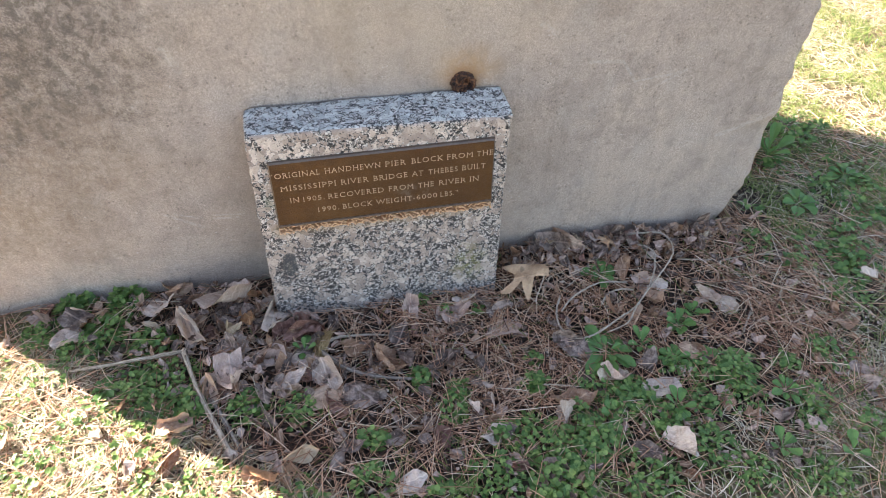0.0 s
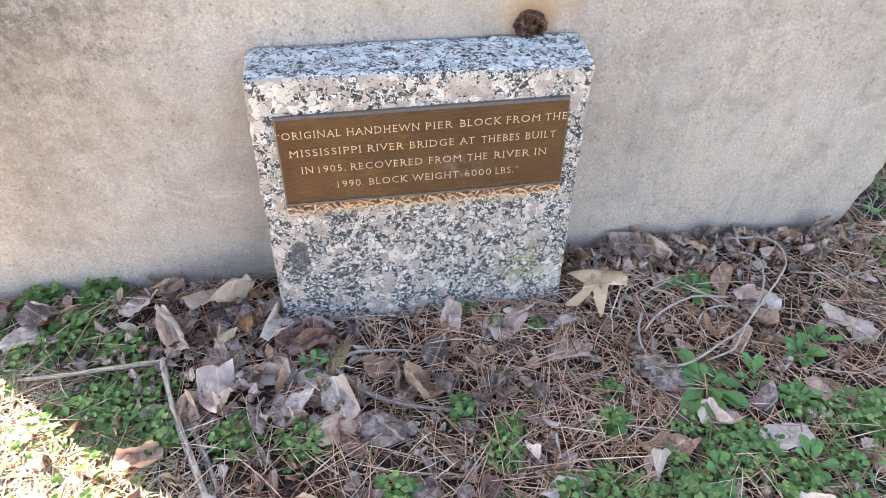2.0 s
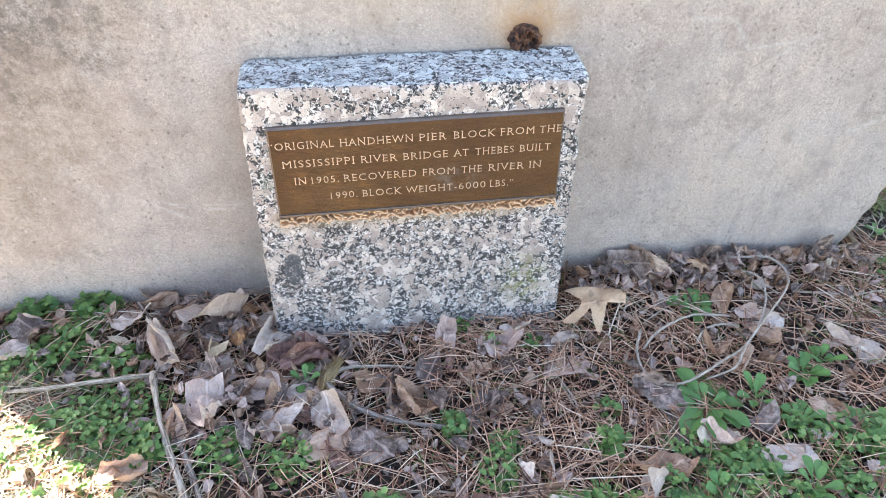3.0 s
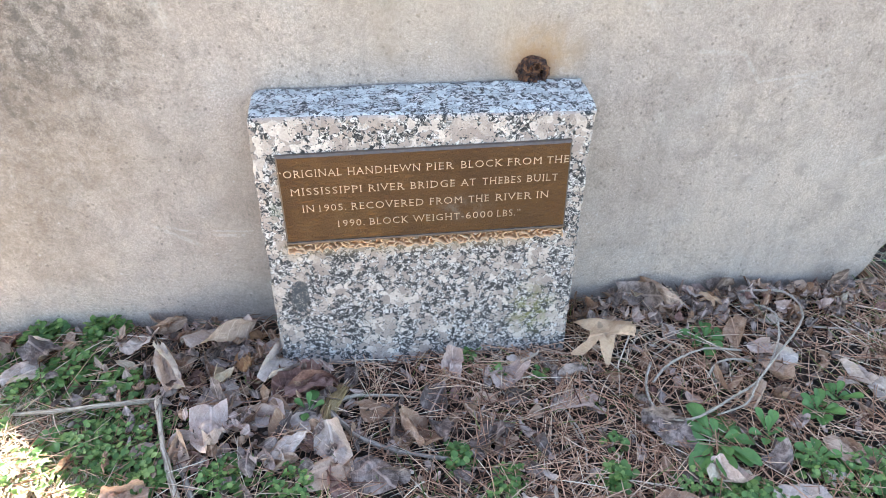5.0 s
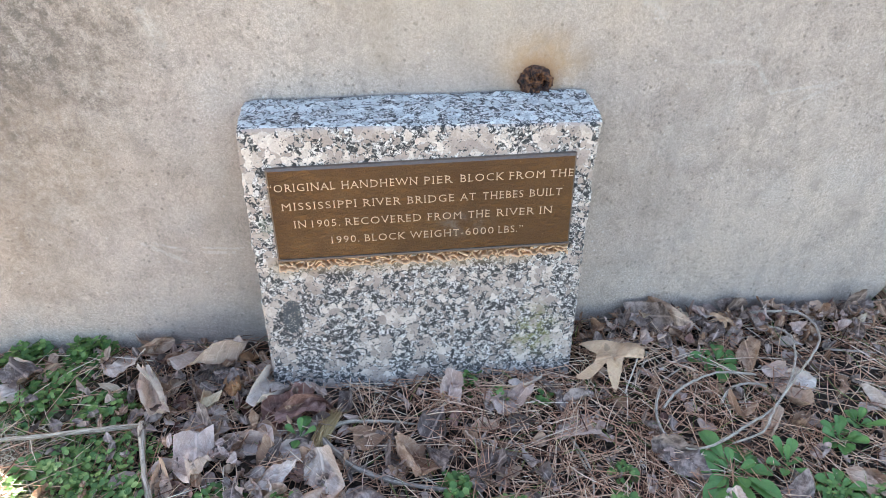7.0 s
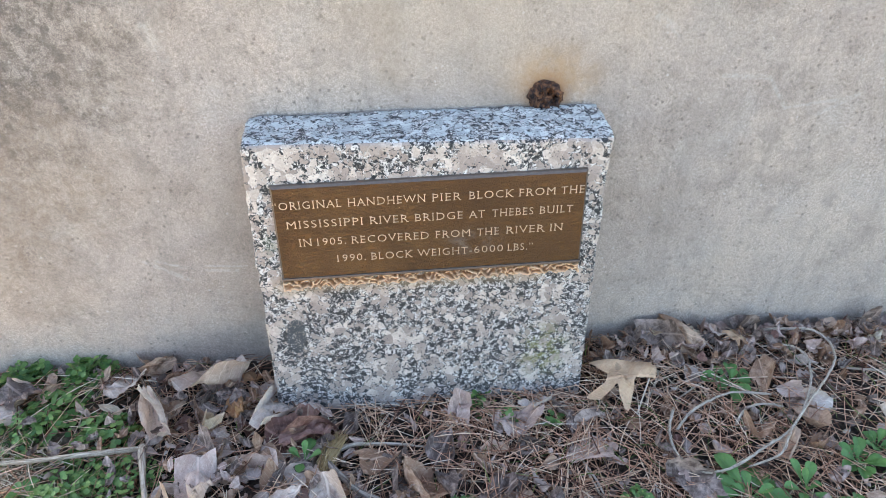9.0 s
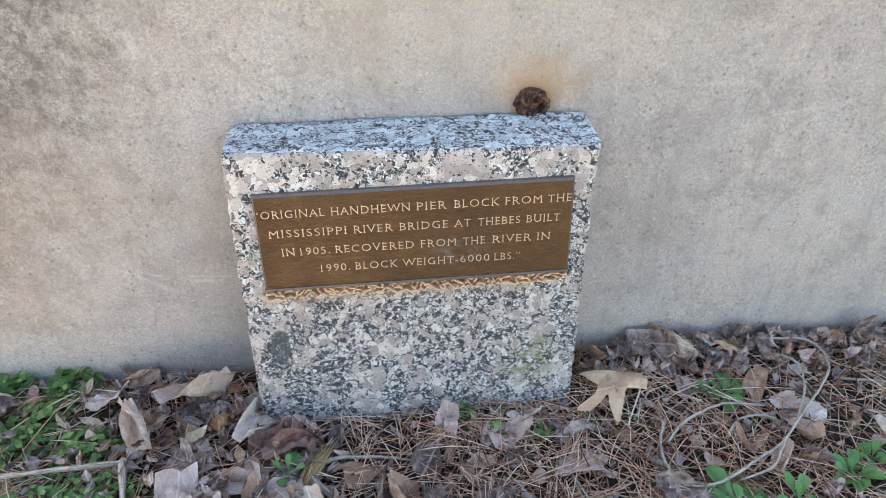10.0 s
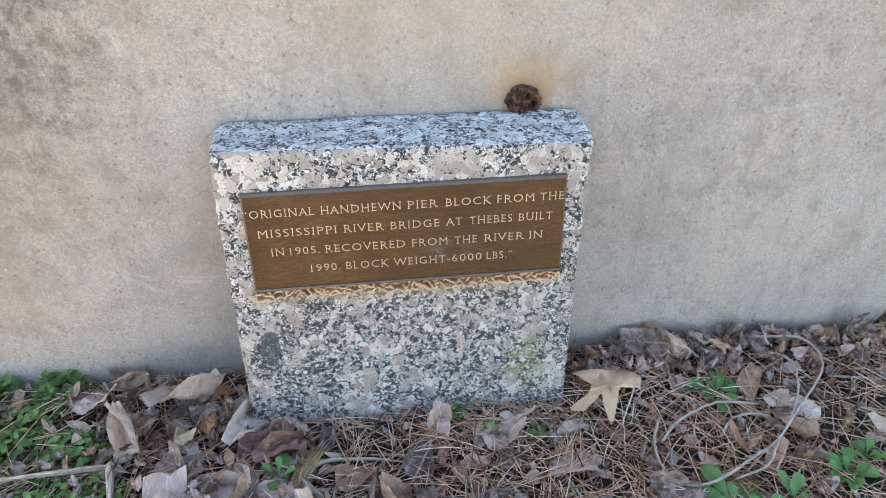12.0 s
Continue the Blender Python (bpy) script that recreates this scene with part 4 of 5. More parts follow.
tagged(oak_leaf(0.495, 0.075, 0.026, 0.06, 40, SMALL_OAK, "t", (0.0, -0.8, 0.0)), "small tan oak leaf against the block", "leaf", "fallen leaves")


# ---- sticks, twigs and vine ----
def stick(name, points, r0, r1, material, label, sides=8, rough=0.5, seed=1, per=5):
    line = smooth_line([(x, y, lift(x, y) + z + (0.010 if name == "coiled_vine" else 0.0)) for x, y, z in points], per)
    n = len(line)
    line = [p + Vector((0.0, 0.0, 0.0012 * noise.noise(Vector((i * 0.6, seed, 0))))) + Vector((noise.noise(Vector((i * 0.5, 3, seed))), noise.noise(Vector((i * 0.5, 7, seed))), 0)) * 0.0016 for i, p in enumerate(line)]
    v, f = tube(line, [r0 + (r1 - r0) * i / (n - 1) for i in range(n)], sides, rough, seed)
    uv = [(i * 0.012, k / sides) for i in range(n) for k in range(sides)]
    return tagged(mesh(name, v, f, material, uv=uv), label, "twig", "sticks on the ground")


stick("broken_stick", [(-0.705, -0.108, 0.020), (-0.64, -0.108, 0.024), (-0.55, -0.105, 0.026), (-0.474, -0.101, 0.028),
                       (-0.470, -0.108, 0.028), (-0.44, -0.20, 0.024), (-0.401, -0.291, 0.018), (-0.362, -0.376, 0.012)], 0.0031, 0.0062, STICK, "snapped pale weathered stick, bent sharply in the middle", 9, 0.6, 2, 7)
stick("stick", [(-0.425, -0.205, 0.010), (-0.385, -0.282, 0.011), (-0.343, -0.372, 0.008)], 0.0045, 0.0055, BARK, "grey stick lying beside the broken one", 8, 0.6, 3)
stick("stick", [(-0.372, -0.382, 0.008), (-0.33, -0.362, 0.010)], 0.003, 0.002, STICK, "short pale piece of stick on the ground", 7, 0.6, 9)
stick("twig", [(-0.178, -0.155, 0.020), (-0.150, -0.190, 0.020), (-0.125, -0.212, 0.019), (-0.071, -0.239, 0.018), (0.010, -0.257, 0.014)], 0.0042, 0.0034, BARK, "grey split twig with a frayed end", 8, 0.7, 4)
stick("twig", [(-0.181, -0.150, 0.022), (-0.150, -0.128, 0.024), (-0.107, -0.121, 0.022), (-0.06, -0.122, 0.018), (-0.019, -0.127, 0.010)], 0.0036, 0.002, VINE, "curved pale twig with a frayed end", 7, 0.5, 5)
stick("twig", [(0.216, -0.165, 0.012), (0.229, -0.22, 0.013), (0.231, -0.26, 0.011), (0.220, -0.306, 0.007)], 0.0022, 0.0016, VINE, "thin pale twig lying on needles", 6, 0.4, 6)
stick("twig", [(0.118, -0.195, 0.012), (0.090, -0.262, 0.011), (0.072, -0.315, 0.008), (0.058, -0.36, 0.006)], 0.0026, 0.0022, BARK, "thin grey twig lying on needles", 6, 0.5, 7)
stick("twig", [(-0.097, -0.159, 0.009), (-0.02, -0.185, 0.010), (0.069, -0.201, 0.008)], 0.0014, 0.001, STICK, "thin tan stalk lying on needles", 6, 0.4, 8)
stick("twig", [(-0.137, -0.37, 0.008), (-0.05, -0.366, 0.012), (0.023, -0.373, 0.008)], 0.002, 0.0014, STICK, "thin tan stalk lying on needles", 6, 0.4, 10)
stick("twig", [(0.176, -0.271, 0.008), (0.217, -0.254, 0.012)], 0.002, 0.0016, STICK, "short pale stalk on the litter", 6, 0.4, 11)
stick("twig", [(0.497, -0.471, 0.012), (0.564, -0.51, 0.014), (0.635, -0.58, 0.01)], 0.0026, 0.002, VINE, "thin dry stalk in the weeds", 6, 0.4, 12)
stick("twig", [(0.837, -0.218, 0.012), (0.815, -0.24, 0.014), (0.78, -0.278, 0.01)], 0.003, 0.002, STICK, "pale curved bit of twig on the turf", 7, 0.4, 13)
stick("twig", [(0.742, -0.02, 0.012), (0.85, -0.045, 0.016), (0.943, -0.04, 0.014), (1.08, -0.06, 0.012), (1.223, -0.048, 0.008)], 0.0022, 0.0012, VINE, "long thin dry stalk on the litter", 6, 0.4, 14)
stick("twig", [(0.413, -0.07, 0.012), (0.48, -0.035, 0.016), (0.555, -0.017, 0.012)], 0.0016, 0.001, VINE, "thin dry tendril on the litter", 6, 0.4, 15)
stick("twig", [(0.352, -0.078, 0.010), (0.392, -0.03, 0.020), (0.402, -0.012, 0.022), (0.43, -0.055, 0.012)], 0.0022, 0.0014, STICK, "bent pale stalk by the oak leaf", 6, 0.4, 16)
for seed, points in enumerate((
        [(0.386, -0.138, 0.010), (0.413, -0.117, 0.016), (0.452, -0.097, 0.020), (0.507, -0.081, 0.022), (0.569, -0.088, 0.016)],
        [(0.397, -0.095, 0.012), (0.369, -0.147, 0.018), (0.365, -0.191, 0.020), (0.382, -0.223, 0.020), (0.408, -0.231, 0.020), (0.444, -0.225, 0.022), (0.494, -0.203, 0.024), (0.547, -0.177, 0.024), (0.591, -0.141, 0.024),
         (0.635, -0.089, 0.026), (0.661, -0.046, 0.026), (0.675, -0.002, 0.024), (0.658, 0.025, 0.022), (0.615, 0.032, 0.016)],
        [(0.483, -0.142, 0.010), (0.51, -0.117, 0.018), (0.548, -0.109, 0.020), (0.578, -0.114, 0.014)],
        [(0.634, 0.073, 0.022), (0.712, 0.06, 0.028), (0.734, 0.03, 0.030), (0.725, -0.017, 0.028), (0.683, -0.063, 0.026), (0.62, -0.116, 0.028), (0.552, -0.177, 0.028), (0.519, -0.212, 0.022), (0.464, -0.225, 0.014)])):
    stick("coiled_vine", points, 0.0024, 0.0018, VINE, "dry vine tendril wound into loops", 7, 0.5, 17 + seed, 8)
stick("twig", [(0.219, -0.193, 0.012), (0.226, -0.24, 0.014), (0.232, -0.268, 0.010)], 0.0020, 0.0014, STICK, "thin pale twig lying on needles", 6, 0.4, 30)


def frayed_end():
    rng = random.Random(5)
    verts, faces = [], []
    for _ in range(130):
        a = Vector((-0.183 + rng.gauss(0, 0.005), -0.163 + rng.gauss(0, 0.006), 0.012 + rng.uniform(0, 0.010)))
        b = Vector((-0.160 + rng.gauss(0, 0.007), -0.113 + rng.gauss(0, 0.008), 0.018 + rng.uniform(0, 0.014)))
        mid = (a + b) / 2 + Vector((rng.gauss(0, 0.005), rng.gauss(0, 0.004), 0.006))
        v, f = tube([a, mid, b], [0.0007, 0.0008, 0.0004], 4)
        faces += [tuple(i + len(verts) for i in q) for q in f]
        verts += v
    return tagged(mesh("frayed_fibre_tuft", verts, faces, FIBRE), "golden frayed tuft of bark fibre at a twig", "fibre tuft")


frayed_end()


# ---- weeds ----
def weed_leaf(parent, length, wide, heading, rise, droop, rng, stalk=0.25):
    """One spoon-shaped leaf of a rosette."""
    verts, uv, faces, nu, nv = [], [], [], 10, 6
    for i in range(nu + 1):
        u = i / nu
        blade = max(0.0, (u - stalk) / (1 - stalk))
        w = 0.04 + 1.15 * wide * math.sin(math.pi * min(1, (blade * 0.96) ** 1.5 + 0.01)) ** 0.8 * (blade > 0)
        for j in range(nv + 1):
            s = j / nv * 2 - 1
            z = rise * u - droop * u * u + 0.30 * abs(s) * w + 0.03 * noise.noise(Vector((u * 7, s * 2, heading)))
            verts.append((u * length, s * w * 0.5 * length, z * length))
            uv.append((u, j / nv))
    q = nv + 1
    for i in range(nu):
        for j in range(nv):
            faces.append((i * q + j, (i + 1) * q + j, (i + 1) * q + j + 1, i * q + j + 1))
    ob = mesh("leaf", verts, faces, WEED, parent, uv=uv)
    ob.rotation_euler = (rng.uniform(-0.2, 0.2), 0, radians(heading))
    return ob


def rosette(x, y, count, length, wide, seed, label, first=0.0, rise=0.38):
    rng = random.Random(seed)
    plant = empty("weed_rosette", x, y, lift(x, y) + 0.012)
    for i in range(count):
        weed_leaf(plant, length * rng.uniform(0.7, 1.1), wide * rng.uniform(0.85, 1.15), first + 360 * i / count + rng.uniform(-14, 14), rise * rng.uniform(0.6, 1.5), 0.35, rng)
    for i in range(count // 3):
        weed_leaf(plant, length * rng.uniform(0.35, 0.55), wide * 1.1, first + 1080 * i / count + rng.uniform(-30, 30), rise * 2.2, 0.3, rng)
    return tagged(plant, label, "weed", "broad-leaved weeds")


rosette(0.447, -0.268, 13, 0.076, 0.30, 1, "green weed rosette with long spoon-shaped leaves", 10)
rosette(0.523, -0.040, 8, 0.046, 0.40, 2, "small green weed rosette among dead leaves", 30)
rosette(0.645, -0.225, 12, 0.036, 0.42, 3, "leafy green weed with rounded leaves", 0, 0.8)
rosette(0.69, -0.20, 8, 0.032, 0.42, 14, "leafy green weed with rounded leaves", 40, 0.9)
rosette(0.535, -0.265, 6, 0.034, 0.42, 5, "small green weed with upright leaves", 60, 0.9)
rosette(0.588, -0.312, 8, 0.036, 0.42, 6, "small green weed with rounded leaves", 15, 0.6)
rosette(0.789, -0.437, 8, 0.04, 0.42, 7, "green weed growing in thin turf", 0, 0.7)
rosette(1.18, 0.115, 8, 0.062, 0.5, 8, "pale green weed rosette beside the block", 0)
rosette(0.839, -0.595, 3, 0.038, 0.55, 9, "single broad green weed in turf", 80, 0.9)
rosette(0.706, -0.557, 5, 0.036, 0.42, 10, "green weed growing in thin turf", 20, 0.8)
rosette(0.541, -0.432, 6, 0.042, 0.42, 11, "green weed with upright leaves", 45, 0.9)
rosette(0.40, -0.42, 5, 0.03, 0.6, 12, "small green weed among the clover", 45, 0.9)
rosette(-0.63, -0.16, 7, 0.032, 0.45, 13, "green weed rosette in the clover", 45, 0.5)
rosette(-0.215, -0.145, 4, 0.035, 0.45, 15, "small green seedling by a twig", 70, 0.8)


def clover_clump(x, y, radius, count, seed, size=0.0062, height=0.028, shape=1.0):
    """A low clump of small round leaves on thin stems."""
    rng = random.Random(seed)
    plant = empty("clover_clump", x, y, lift(x, y))
    lv, lf, sv, sf = [], [], [], []
    for _ in range(count):
        a, d = rng.uniform(0, 2 * math.pi), radius * math.sqrt(rng.random()) * rng.uniform(0.7, 1.25)
        px, py = d * math.cos(a), d * math.sin(a) * shape
        if (y + py > 0.105 and x + px < 1.0) or (abs(x + px) < 0.27 and y + py > -0.025):
            continue
        dome = max(0.1, 1 - (d / radius) ** 2 * 0.7)
        pz = height * dome * rng.uniform(0.35, 1.1)
        centre = Vector((px, py, pz + lift(x + px, y + py) - lift(x, y)))
        spin, lean = rng.uniform(0, 6.28), Vector((rng.gauss(0, 0.35), rng.gauss(0, 0.35), 1)).normalized()
        e1 = lean.orthogonal().normalized()
        e2 = lean.cross(e1)
        for k in range(3 if rng.random() < 0.6 else 2):
            w = spin + k * 2.09 + rng.uniform(-0.25, 0.25)
            along = e1 * math.cos(w) + e2 * math.sin(w)
            across = lean.cross(along)
            s = size * rng.uniform(0.45, 1.3)
            b = len(lv)
            lv.append(centre + along * s * 0.9 - lean * s * 0.22)
            for q in range(8):
                t = 2 * math.pi * q / 8
                reach = 1.0 - 0.16 * (q == 0)
                lv.append(centre + along * s * (0.95 + 0.95 * reach * math.cos(t)) + across * s * 0.92 * math.sin(t) + lean * s * 0.10 * abs(math.sin(t)))
            lf += [(b, b + 1 + q, b + 1 + (q + 1) % 8) for q in range(8)]
        foot = Vector((px * 0.75, py * 0.75, lift(x + px, y + py) - lift(x, y)))
        v, f = tube([foot, (foot + centre) / 2 + Vector((0, 0, 0.003)), centre], [0.0006] * 3, 3)
        sf += [tuple(i + len(sv) for i in q) for q in f]
        sv += v
    tagged(mesh("foliage", lv, lf, CLOVER, plant), kind="stuff")
    tagged(mesh("stem", sv, sf, STEM, plant), kind="stuff")
    return tagged(plant, "low bright green clump of clover-like weeds", "weed", "clover clumps")


clump_rows = [(-0.543, -0.055, 0.05, 70), (-0.498, -0.176, 0.085, 190), (-0.565, -0.185, 0.085, 190), (-0.459, -0.24, 0.05, 80), (-0.698, -0.047, 0.055, 90),
              (-0.79, 0.002, 0.05, 80), (-0.647, -0.005, 0.05, 80), (-0.336, -0.262, 0.045, 110), (-0.230, -0.285, 0.045, 70)]
clump_rows2 = [(0.025, -0.255, 0.028, 30), (0.076, -0.343, 0.035, 50), (0.226, -0.451, 0.065, 140), (0.345, -0.463, 0.065, 130), (0.386, -0.345, 0.04, 50),
               (0.28, -0.255, 0.022, 22), (0.711, -0.362, 0.055, 90), (0.853, -0.464, 0.06, 60), (0.129, -0.505, 0.06, 110), (0.253, -0.545, 0.07, 150)]
clump_rows3 = [(0.413, -0.572, 0.07, 130), (0.566, -0.53, 0.06, 100), (1.133, -0.053, 0.09, 110), (1.103, -0.212, 0.06, 60), (0.697, -0.434, 0.05, 60), (-0.094, -0.389, 0.03, 30),
               (-0.106, -0.482, 0.05, 70), (0.075, -0.042, 0.022, 18), (-0.747, 0.092, 0.035, 50), (-0.62, 0.085, 0.05, 60), (1.388, 0.471, 0.12, 150), (1.435, 0.245, 0.1, 110)]
clump_rows5 = [(0.42, -0.40, 0.05, 60), (0.50, -0.46, 0.05, 60), (0.33, -0.40, 0.03, 30), (0.60, -0.44, 0.04, 40), (0.16, -0.42, 0.03, 30), (-0.76, -0.12, 0.06, 60), (-0.84, -0.22, 0.08, 70), (-0.72, -0.36, 0.09, 80), (-0.50, -0.45, 0.08, 70), (-0.62, -0.50, 0.09, 70), (-0.88, -0.08, 0.06, 60), (1.05, 0.32, 0.08, 110), (1.10, 0.45, 0.08, 90), (1.55, 0.12, 0.09, 90), (1.30, 0.10, 0.07, 70), (1.62, 0.32, 0.1, 90), (1.02, 0.12, 0.05, 40), (1.45, -0.10, 0.09, 80)]
clump_rows6 = [(0.572, -0.324, 0.035, 40), (0.653, -0.339, 0.045, 60), (0.708, -0.388, 0.045, 60), (0.834, -0.373, 0.035, 40), (0.491, -0.398, 0.030, 34), (0.598, -0.418, 0.030, 40), (0.932, -0.344, 0.030, 30), (0.811, -0.501, 0.040, 40), (0.450, -0.375, 0.040, 50), (0.297, -0.480, 0.050, 70)]
clump_rows4 = [(0.75, -0.63, 0.06, 80), (0.95, -0.36, 0.06, 70), (0.93, -0.55, 0.05, 50), (0.62, -0.60, 0.05, 60), (1.25, -0.10, 0.08, 80), (0.98, 0.0, 0.05, 30),
               (1.228, 0.3, 0.09, 120), (0.10, -0.30, 0.028, 30), (0.262, -0.32, 0.03, 36), (0.12, -0.085, 0.018, 12), (0.19, -0.09, 0.02, 12), (0.46, -0.38, 0.05, 60),
               (-0.66, -0.21, 0.05, 60), (0.62, -0.36, 0.045, 50), (-0.55, -0.33, 0.09, 90), (-0.70, -0.28, 0.10, 80), (-0.40, -0.42, 0.07, 100), (0.02, -0.55, 0.06, 80), (-0.25, -0.50, 0.07, 80)]
for i, (cx, cy, cr, cn) in enumerate(clump_rows + clump_rows2 + clump_rows3 + clump_rows4 + clump_rows5 + clump_rows6):
    clover_clump(cx, cy, cr * 1.06, round(cn * (0.5 if cx > 1 and cy > 0.05 else 0.8 if 0.8 * cx + cy < -0.66 else 1.5)), 100 + i, 0.0040 if i % 3 else 0.0054, 0.034 if cr < 0.06 else 0.032)


for sx, sy, sr, sn, seed in ((-0.735, 0.088, 0.030, 60, 301), (-0.70, 0.092, 0.020, 30, 302), (-0.625, 0.085, 0.028, 45, 303), (-0.585, 0.09, 0.022, 30, 304)):
    clover_clump(sx, sy, sr, sn, seed, 0.0055, 0.048)


# taller weeds in the thin turf past the end of the block
for i, (cx, cy, cr, cn) in enumerate(((1.368, 0.482, 0.075, 110), (1.366, 0.402, 0.06, 90), (1.468, 0.465, 0.05, 60), (1.305, 0.184, 0.05, 70), (1.428, 0.163, 0.055, 80), (1.345, 0.10, 0.05, 70),
                                      (1.231, -0.009, 0.05, 80), (1.198, -0.09, 0.05, 80), (1.152, -0.153, 0.045, 70), (1.028, -0.09, 0.03, 30), (1.375, 0.034, 0.045, 60), (1.212, 0.311, 0.04, 60))):
    clover_clump(cx, cy, cr, round(cn * 0.55), 400 + i, 0.0066, 0.042)
rosette(1.405, 0.221, 8, 0.06, 0.42, 21, "pale green weed rosette beside the block", 20)
rosette(1.232, 0.358, 6, 0.07, 0.36, 22, "broad green weed against the end of the block", 60, 0.9)
rosette(1.306, 0.023, 6, 0.04, 0.5, 23, "green weed growing in thin turf", 10, 0.6)


# ---- pine needles, crumbs and grass: uncounted litter ----
def keep_out(x, y):
    return (-1.04 < x < 0.96 and 0.10 < y < 0.93) or (abs(x) < 0.268 and y > -0.026 and y < 0.12)


def strands(count, pick, length, radius, seed, height, arch, sides=3, lie=1.0, kink=0.15):
    """Many thin curved strands in one mesh. pick(rng) gives a place; lie 1 is flat on the ground, 0 upright."""
    rng = random.Random(seed)
    verts, faces = [], []
    made = 0
    while made < count:
        x, y = pick(rng)
        if keep_out(x, y):
            continue
        made += 1
        a = rng.uniform(0, 2 * math.pi)
        ln = rng.uniform(*length)
        d = Vector((math.cos(a), math.sin(a), 0))
        side = Vector((-d.y, d.x, 0))
        base = Vector((x, y, lift(x, y) + rng.uniform(*height)))
        bend = rng.gauss(0, kink)
        up = rng.uniform(0.4, 1.0) * (1 - lie)
        slope = rng.gauss(0, 0.05)
        r = radius * rng.uniform(0.7, 1.3)
        b0 = len(verts)
        n = 4
        for i in range(n + 1):
            t = i / n
            p = base + d * (ln * (t - 0.5 * lie) * (1 - 0.45 * up)) + side * (bend * ln * t * (1 - t) * 4 * 0.5)
            p.z += arch * ln * t * (1 - t) * 4 * 0.3 + up * ln * (t - 0.35 * t * t) + slope * ln * (t - 0.5)
            p.z = max(p.z, 0.0005 + lift(p.x, p.y))
            if keep_out(p.x, p.y):
                p.y = min(p.y, 0.098)
            rr = r * (1 - 0.75 * t * (lie < 0.5)) * (0.6 if i in (0, n) else 1)
            if sides == 2:
                verts += [p + side * rr, p - side * rr]
            else:
                verts += [p + side * rr, p - side * rr, p + Vector((0, 0, rr * 1.5))]
        for i in range(n):
            q = b0 + i * sides
            if sides == 2:
                faces.append((q, q + 1, q + 3, q + 2))
            else:
                faces += [(q, q + 1, q + 4, q + 3), (q + 1, q + 2, q + 5, q + 4), (q + 2, q, q + 3, q + 5)]
    return verts, faces


CLUMPS = clump_rows + clump_rows2 + clump_rows3 + clump_rows4 + clump_rows5 + clump_rows6


def in_clover(x, y):
    return any((x - c[0]) ** 2 + (y - c[1]) ** 2 < (c[2] * 0.85) ** 2 for c in CLUMPS)


def bed(rng):
    """Places in the litter bed before the block, thickest in its middle."""
    while True:
        x, y = rng.uniform(-0.95, 1.35), rng.uniform(-0.75, 0.1)
        w = math.exp(-((x - 0.25) / 0.55) ** 2) * (1 if y > -0.35 else math.exp(-((y + 0.35) / 0.16) ** 2))
        w = max(w, 0.45 if x < 0 else 0.16)
        if in_clover(x, y):
            w *= 0.8
        if rng.random() < w:
            return x, y


def around(rng):
    while True:
        x, y = rng.uniform(-1.6, 2.4), rng.uniform(-1.3, 1.6)
        if not keep_out(x, y) and (x > 0.9 or y < -0.4 or x < -0.6):
            return x, y


tuft_rng = random.Random(40)
TUFTS = []
while len(TUFTS) < 3000:
    x, y = tuft_rng.uniform(-1.3, 2.8), tuft_rng.uniform(-0.95, 1.7)
    d = max(x - 0.72, 0) * 1.8 + max(-0.5 - x, 0) * 1.5 + max(-0.40 - y, 0) * 2.2
    if (x > 0.6 or y < 0.12) and tuft_rng.random() < min(1.0, d) and not (-1.0 < x < 0.95 and 0.1 < y < 0.9):
        TUFTS.append((x, y))
NEAR_TUFTS = [t for t in TUFTS if (0.8 < t[0] < 2.4 and -0.9 < t[1] < 1.6) or (t[0] > 0.45 and -0.9 < t[1] < -0.45)]
LEFT_TUFTS = [t for t in TUFTS if t[0] < -0.4]


def turf(rng):
    """Grassy places: tufts past the ends of the block and out in the open."""
    x, y = rng.choice(TUFTS)
    return x + rng.gauss(0, 0.035), y + rng.gauss(0, 0.035)


def green_turf(rng):
    while True:
        x, y = rng.choice(TUFTS)
        if noise.noise(Vector((x * 2.2, y * 2.2, 5))) > 0.02 or rng.random() < 0.2:
            return x + rng.gauss(0, 0.022), y + rng.gauss(0, 0.022)


def near_turf(rng):
    x, y = rng.choice(NEAR_TUFTS)
    return x + rng.gauss(0, 0.05), y + rng.gauss(0, 0.05)


def block_end(rng):
    while True:
        x, y = rng.uniform(0.8, 1.7), rng.uniform(-0.6, 0.85)
        if noise.noise(Vector((x * 4, y * 4, 8))) > -0.12 and rng.random() < 1.25 - 0.55 * (x - 0.8) - 1.3 * max(y - 0.05, 0):
            return x, y


def far_green(rng):
    while True:
        x, y = rng.uniform(1.05, 2.5), rng.uniform(0.0, 1.7)
        if noise.noise(Vector((x * 5, y * 5, 3))) + 0.4 * noise.noise(Vector((x * 14, y * 14, 6))) > 0.08:
            return x, y


def bleached(rng):
    while True:
        x, y = rng.gauss(1.10, 0.17), rng.gauss(-0.62, 0.13)
        if noise.noise(Vector((x * 9, y * 9, 2))) > 0.02:
            return x, y


def open_side(rng):
    while True:
        x, y = rng.uniform(-1.4, -0.15), rng.uniform(-0.75, 0.0)
        if 0.8 * x + y < -0.62:
            return x, y


def stuff(name, vf, material, label, category, smooth=True):
    return tagged(mesh(name, vf[0], vf[1], material, smooth=smooth), label, category, kind="stuff")


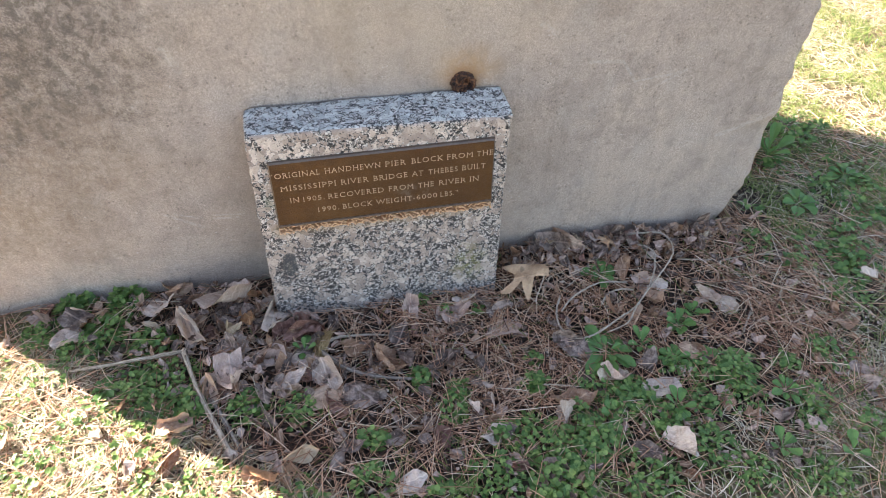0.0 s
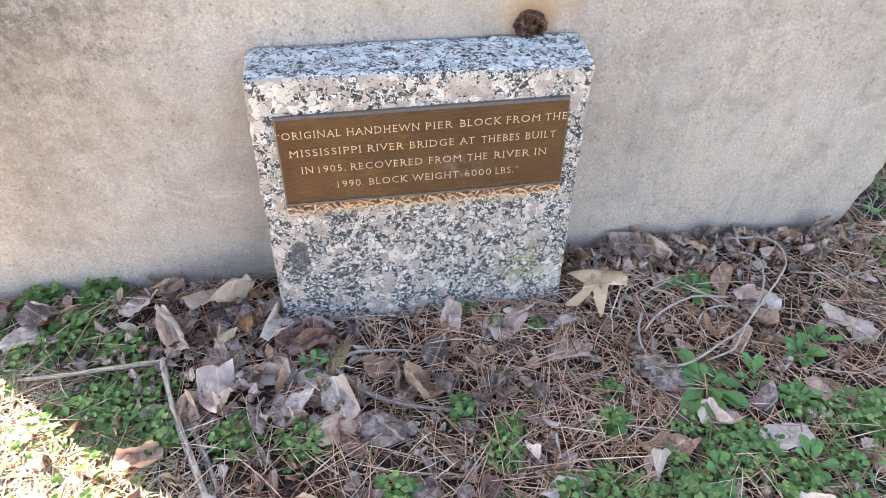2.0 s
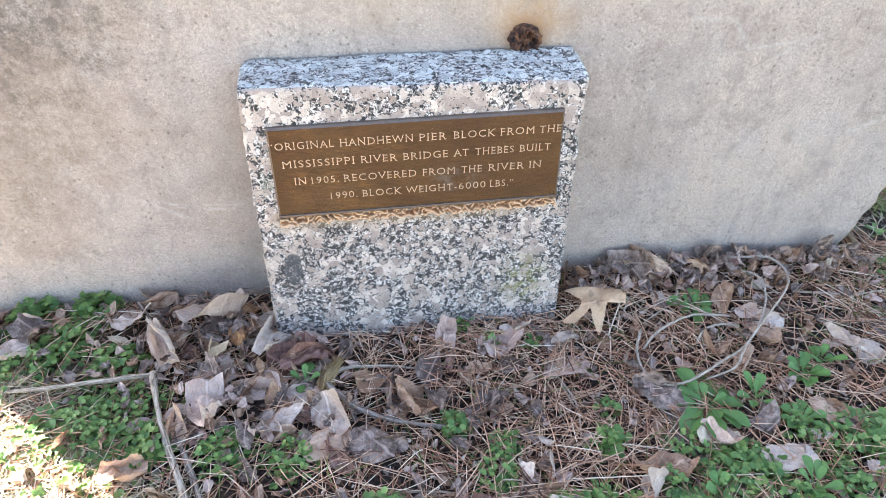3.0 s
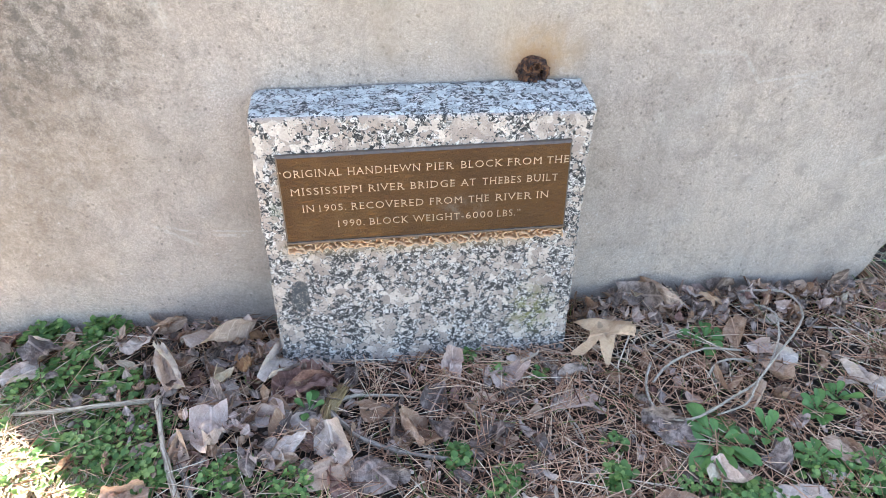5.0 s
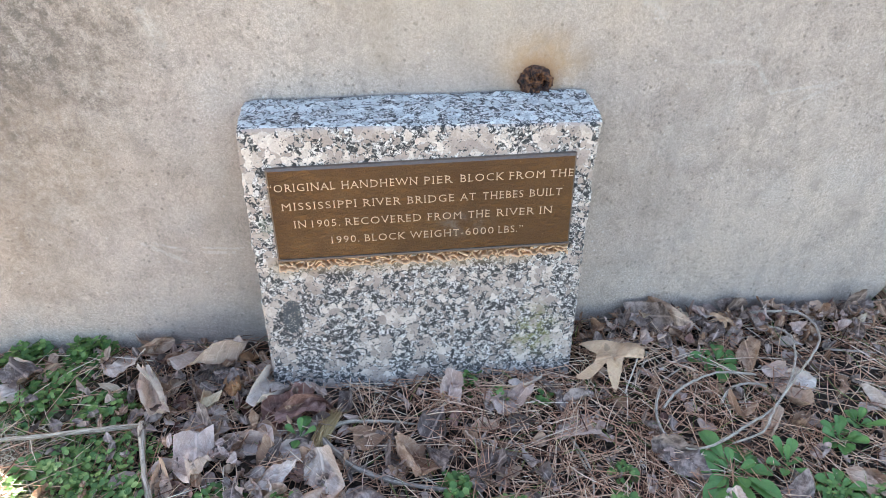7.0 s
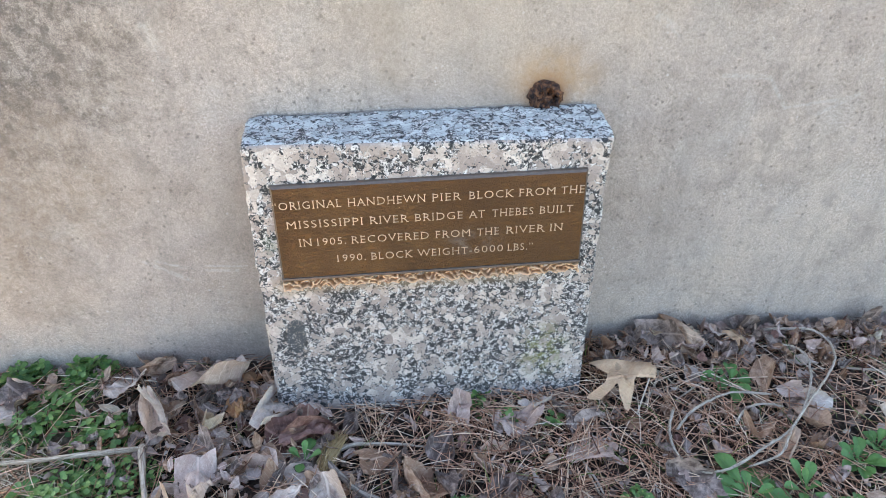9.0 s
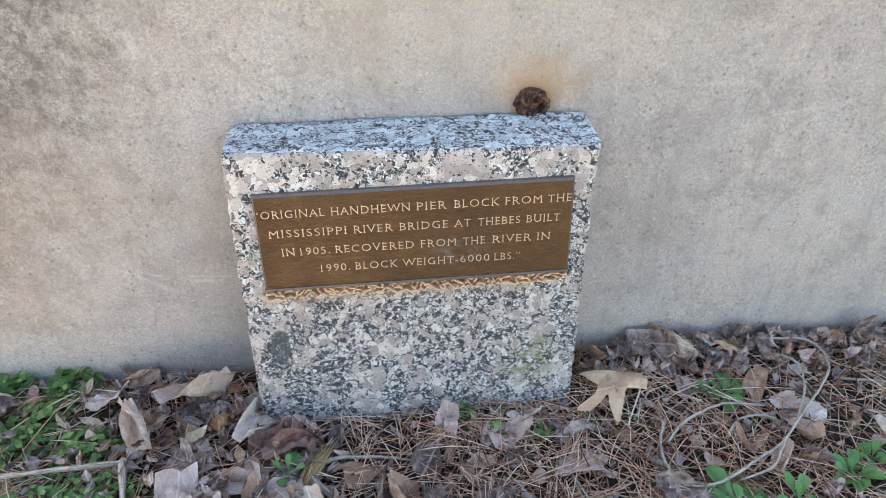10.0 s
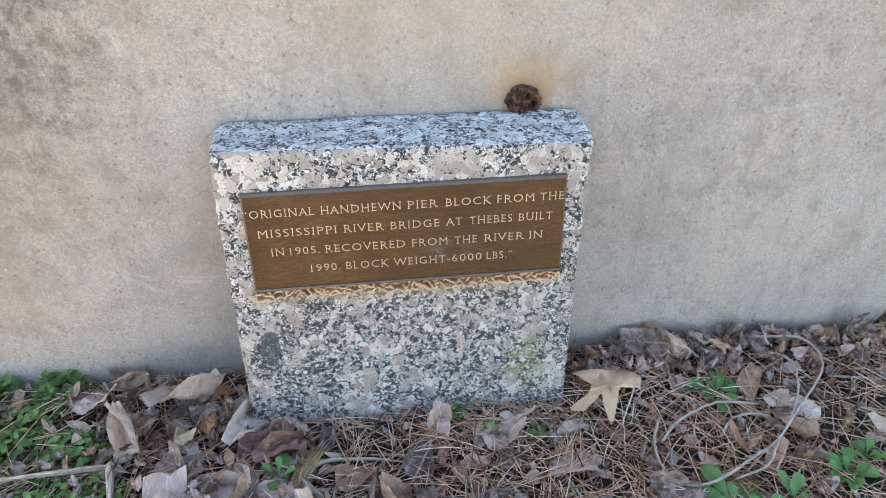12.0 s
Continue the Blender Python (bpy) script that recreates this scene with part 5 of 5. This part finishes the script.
stuff("pine_needle_litter", strands(6700, bed, (0.04, 0.14), 0.00072, 21, (0.001, 0.022), 0.06, kink=0.06), NEEDLE, "reddish brown fallen pine needles in a loose mat", "pine needles")
stuff("scattered_pine_needles", strands(1500, around, (0.04, 0.13), 0.0008, 22, (0.002, 0.016), 0.06, kink=0.05), NEEDLE, "brown pine needles scattered through the turf", "pine needles")
stuff("dry_grass", strands(24000, turf, (0.015, 0.06), 0.0007, 23, (0.0, 0.010), 0.15, 2, 0.6, 0.12), STRAW, "pale straw-coloured dormant grass", "grass", False)
stuff("green_grass", strands(50000, green_turf, (0.018, 0.055), 0.0012, 24, (0.0, 0.006), 0.2, 2, 0.3, 0.15), BLADE, "short green winter grass", "grass", False)
stuff("needles_past_the_block", strands(3000, block_end, (0.04, 0.13), 0.0008, 31, (0.002, 0.020), 0.06, kink=0.06), NEEDLE, "reddish brown pine needles matted in thin turf", "pine needles")
stuff("grass_past_the_block", strands(14000, far_green, (0.02, 0.065), 0.0013, 32, (0.0, 0.012), 0.2, 2, 0.3, 0.15), BLADE, "patchy green grass past the block", "grass", False)
stuff("dry_grass_thatch", strands(15000, near_turf, (0.025, 0.07), 0.0008, 25, (0.0, 0.016), 0.15, 2, 0.8, 0.16), STRAW, "matted pale thatch beside the litter bed", "grass", False)
stuff("pale_thatch", strands(4200, bleached, (0.015, 0.045), 0.0008, 28, (0.001, 0.016), 0.2, 2, 0.7, 0.25), STRAW, "bleached matted grass in the open turf", "grass", False)
stuff("sunlit_straw", strands(15000, open_side, (0.02, 0.06), 0.0006, 27, (0.0, 0.012), 0.15, 2, 0.75, 0.12), STRAW, "pale dry grass lying among clover", "grass", False)
stuff("grass_tufts", strands(450, bed, (0.03, 0.09), 0.001, 26, (0.0, 0.006), 0.2, 2, 0.4, 0.3), BLADE, "thin green grass blades in the litter", "grass", False)


def crumbs():
    rng = random.Random(31)
    verts, faces = [], []
    for _ in range(3600):
        x, y = bed(rng)
        if keep_out(x, y):
            continue
        s = rng.uniform(0.002, 0.009)
        c = Vector((x, y, lift(x, y) + rng.uniform(0.001, 0.008)))
        m = Euler((rng.uniform(-0.7, 0.7), rng.uniform(-0.7, 0.7), rng.uniform(0, 6.28))).to_matrix()
        b, n = len(verts), rng.choice((4, 5, 6))
        for k in range(n):
            t = 2 * math.pi * k / n
            rr = s * rng.uniform(0.5, 1.1)
            verts.append(c + m @ Vector((rr * math.cos(t), 0.6 * rr * math.sin(t), s * rng.uniform(-0.2, 0.2))))
        faces.append(tuple(range(b, b + n)))
    return verts, faces


stuff("leaf_crumbs", crumbs(), CRUMB, "small broken bits of dead leaves", "leaf litter", False)
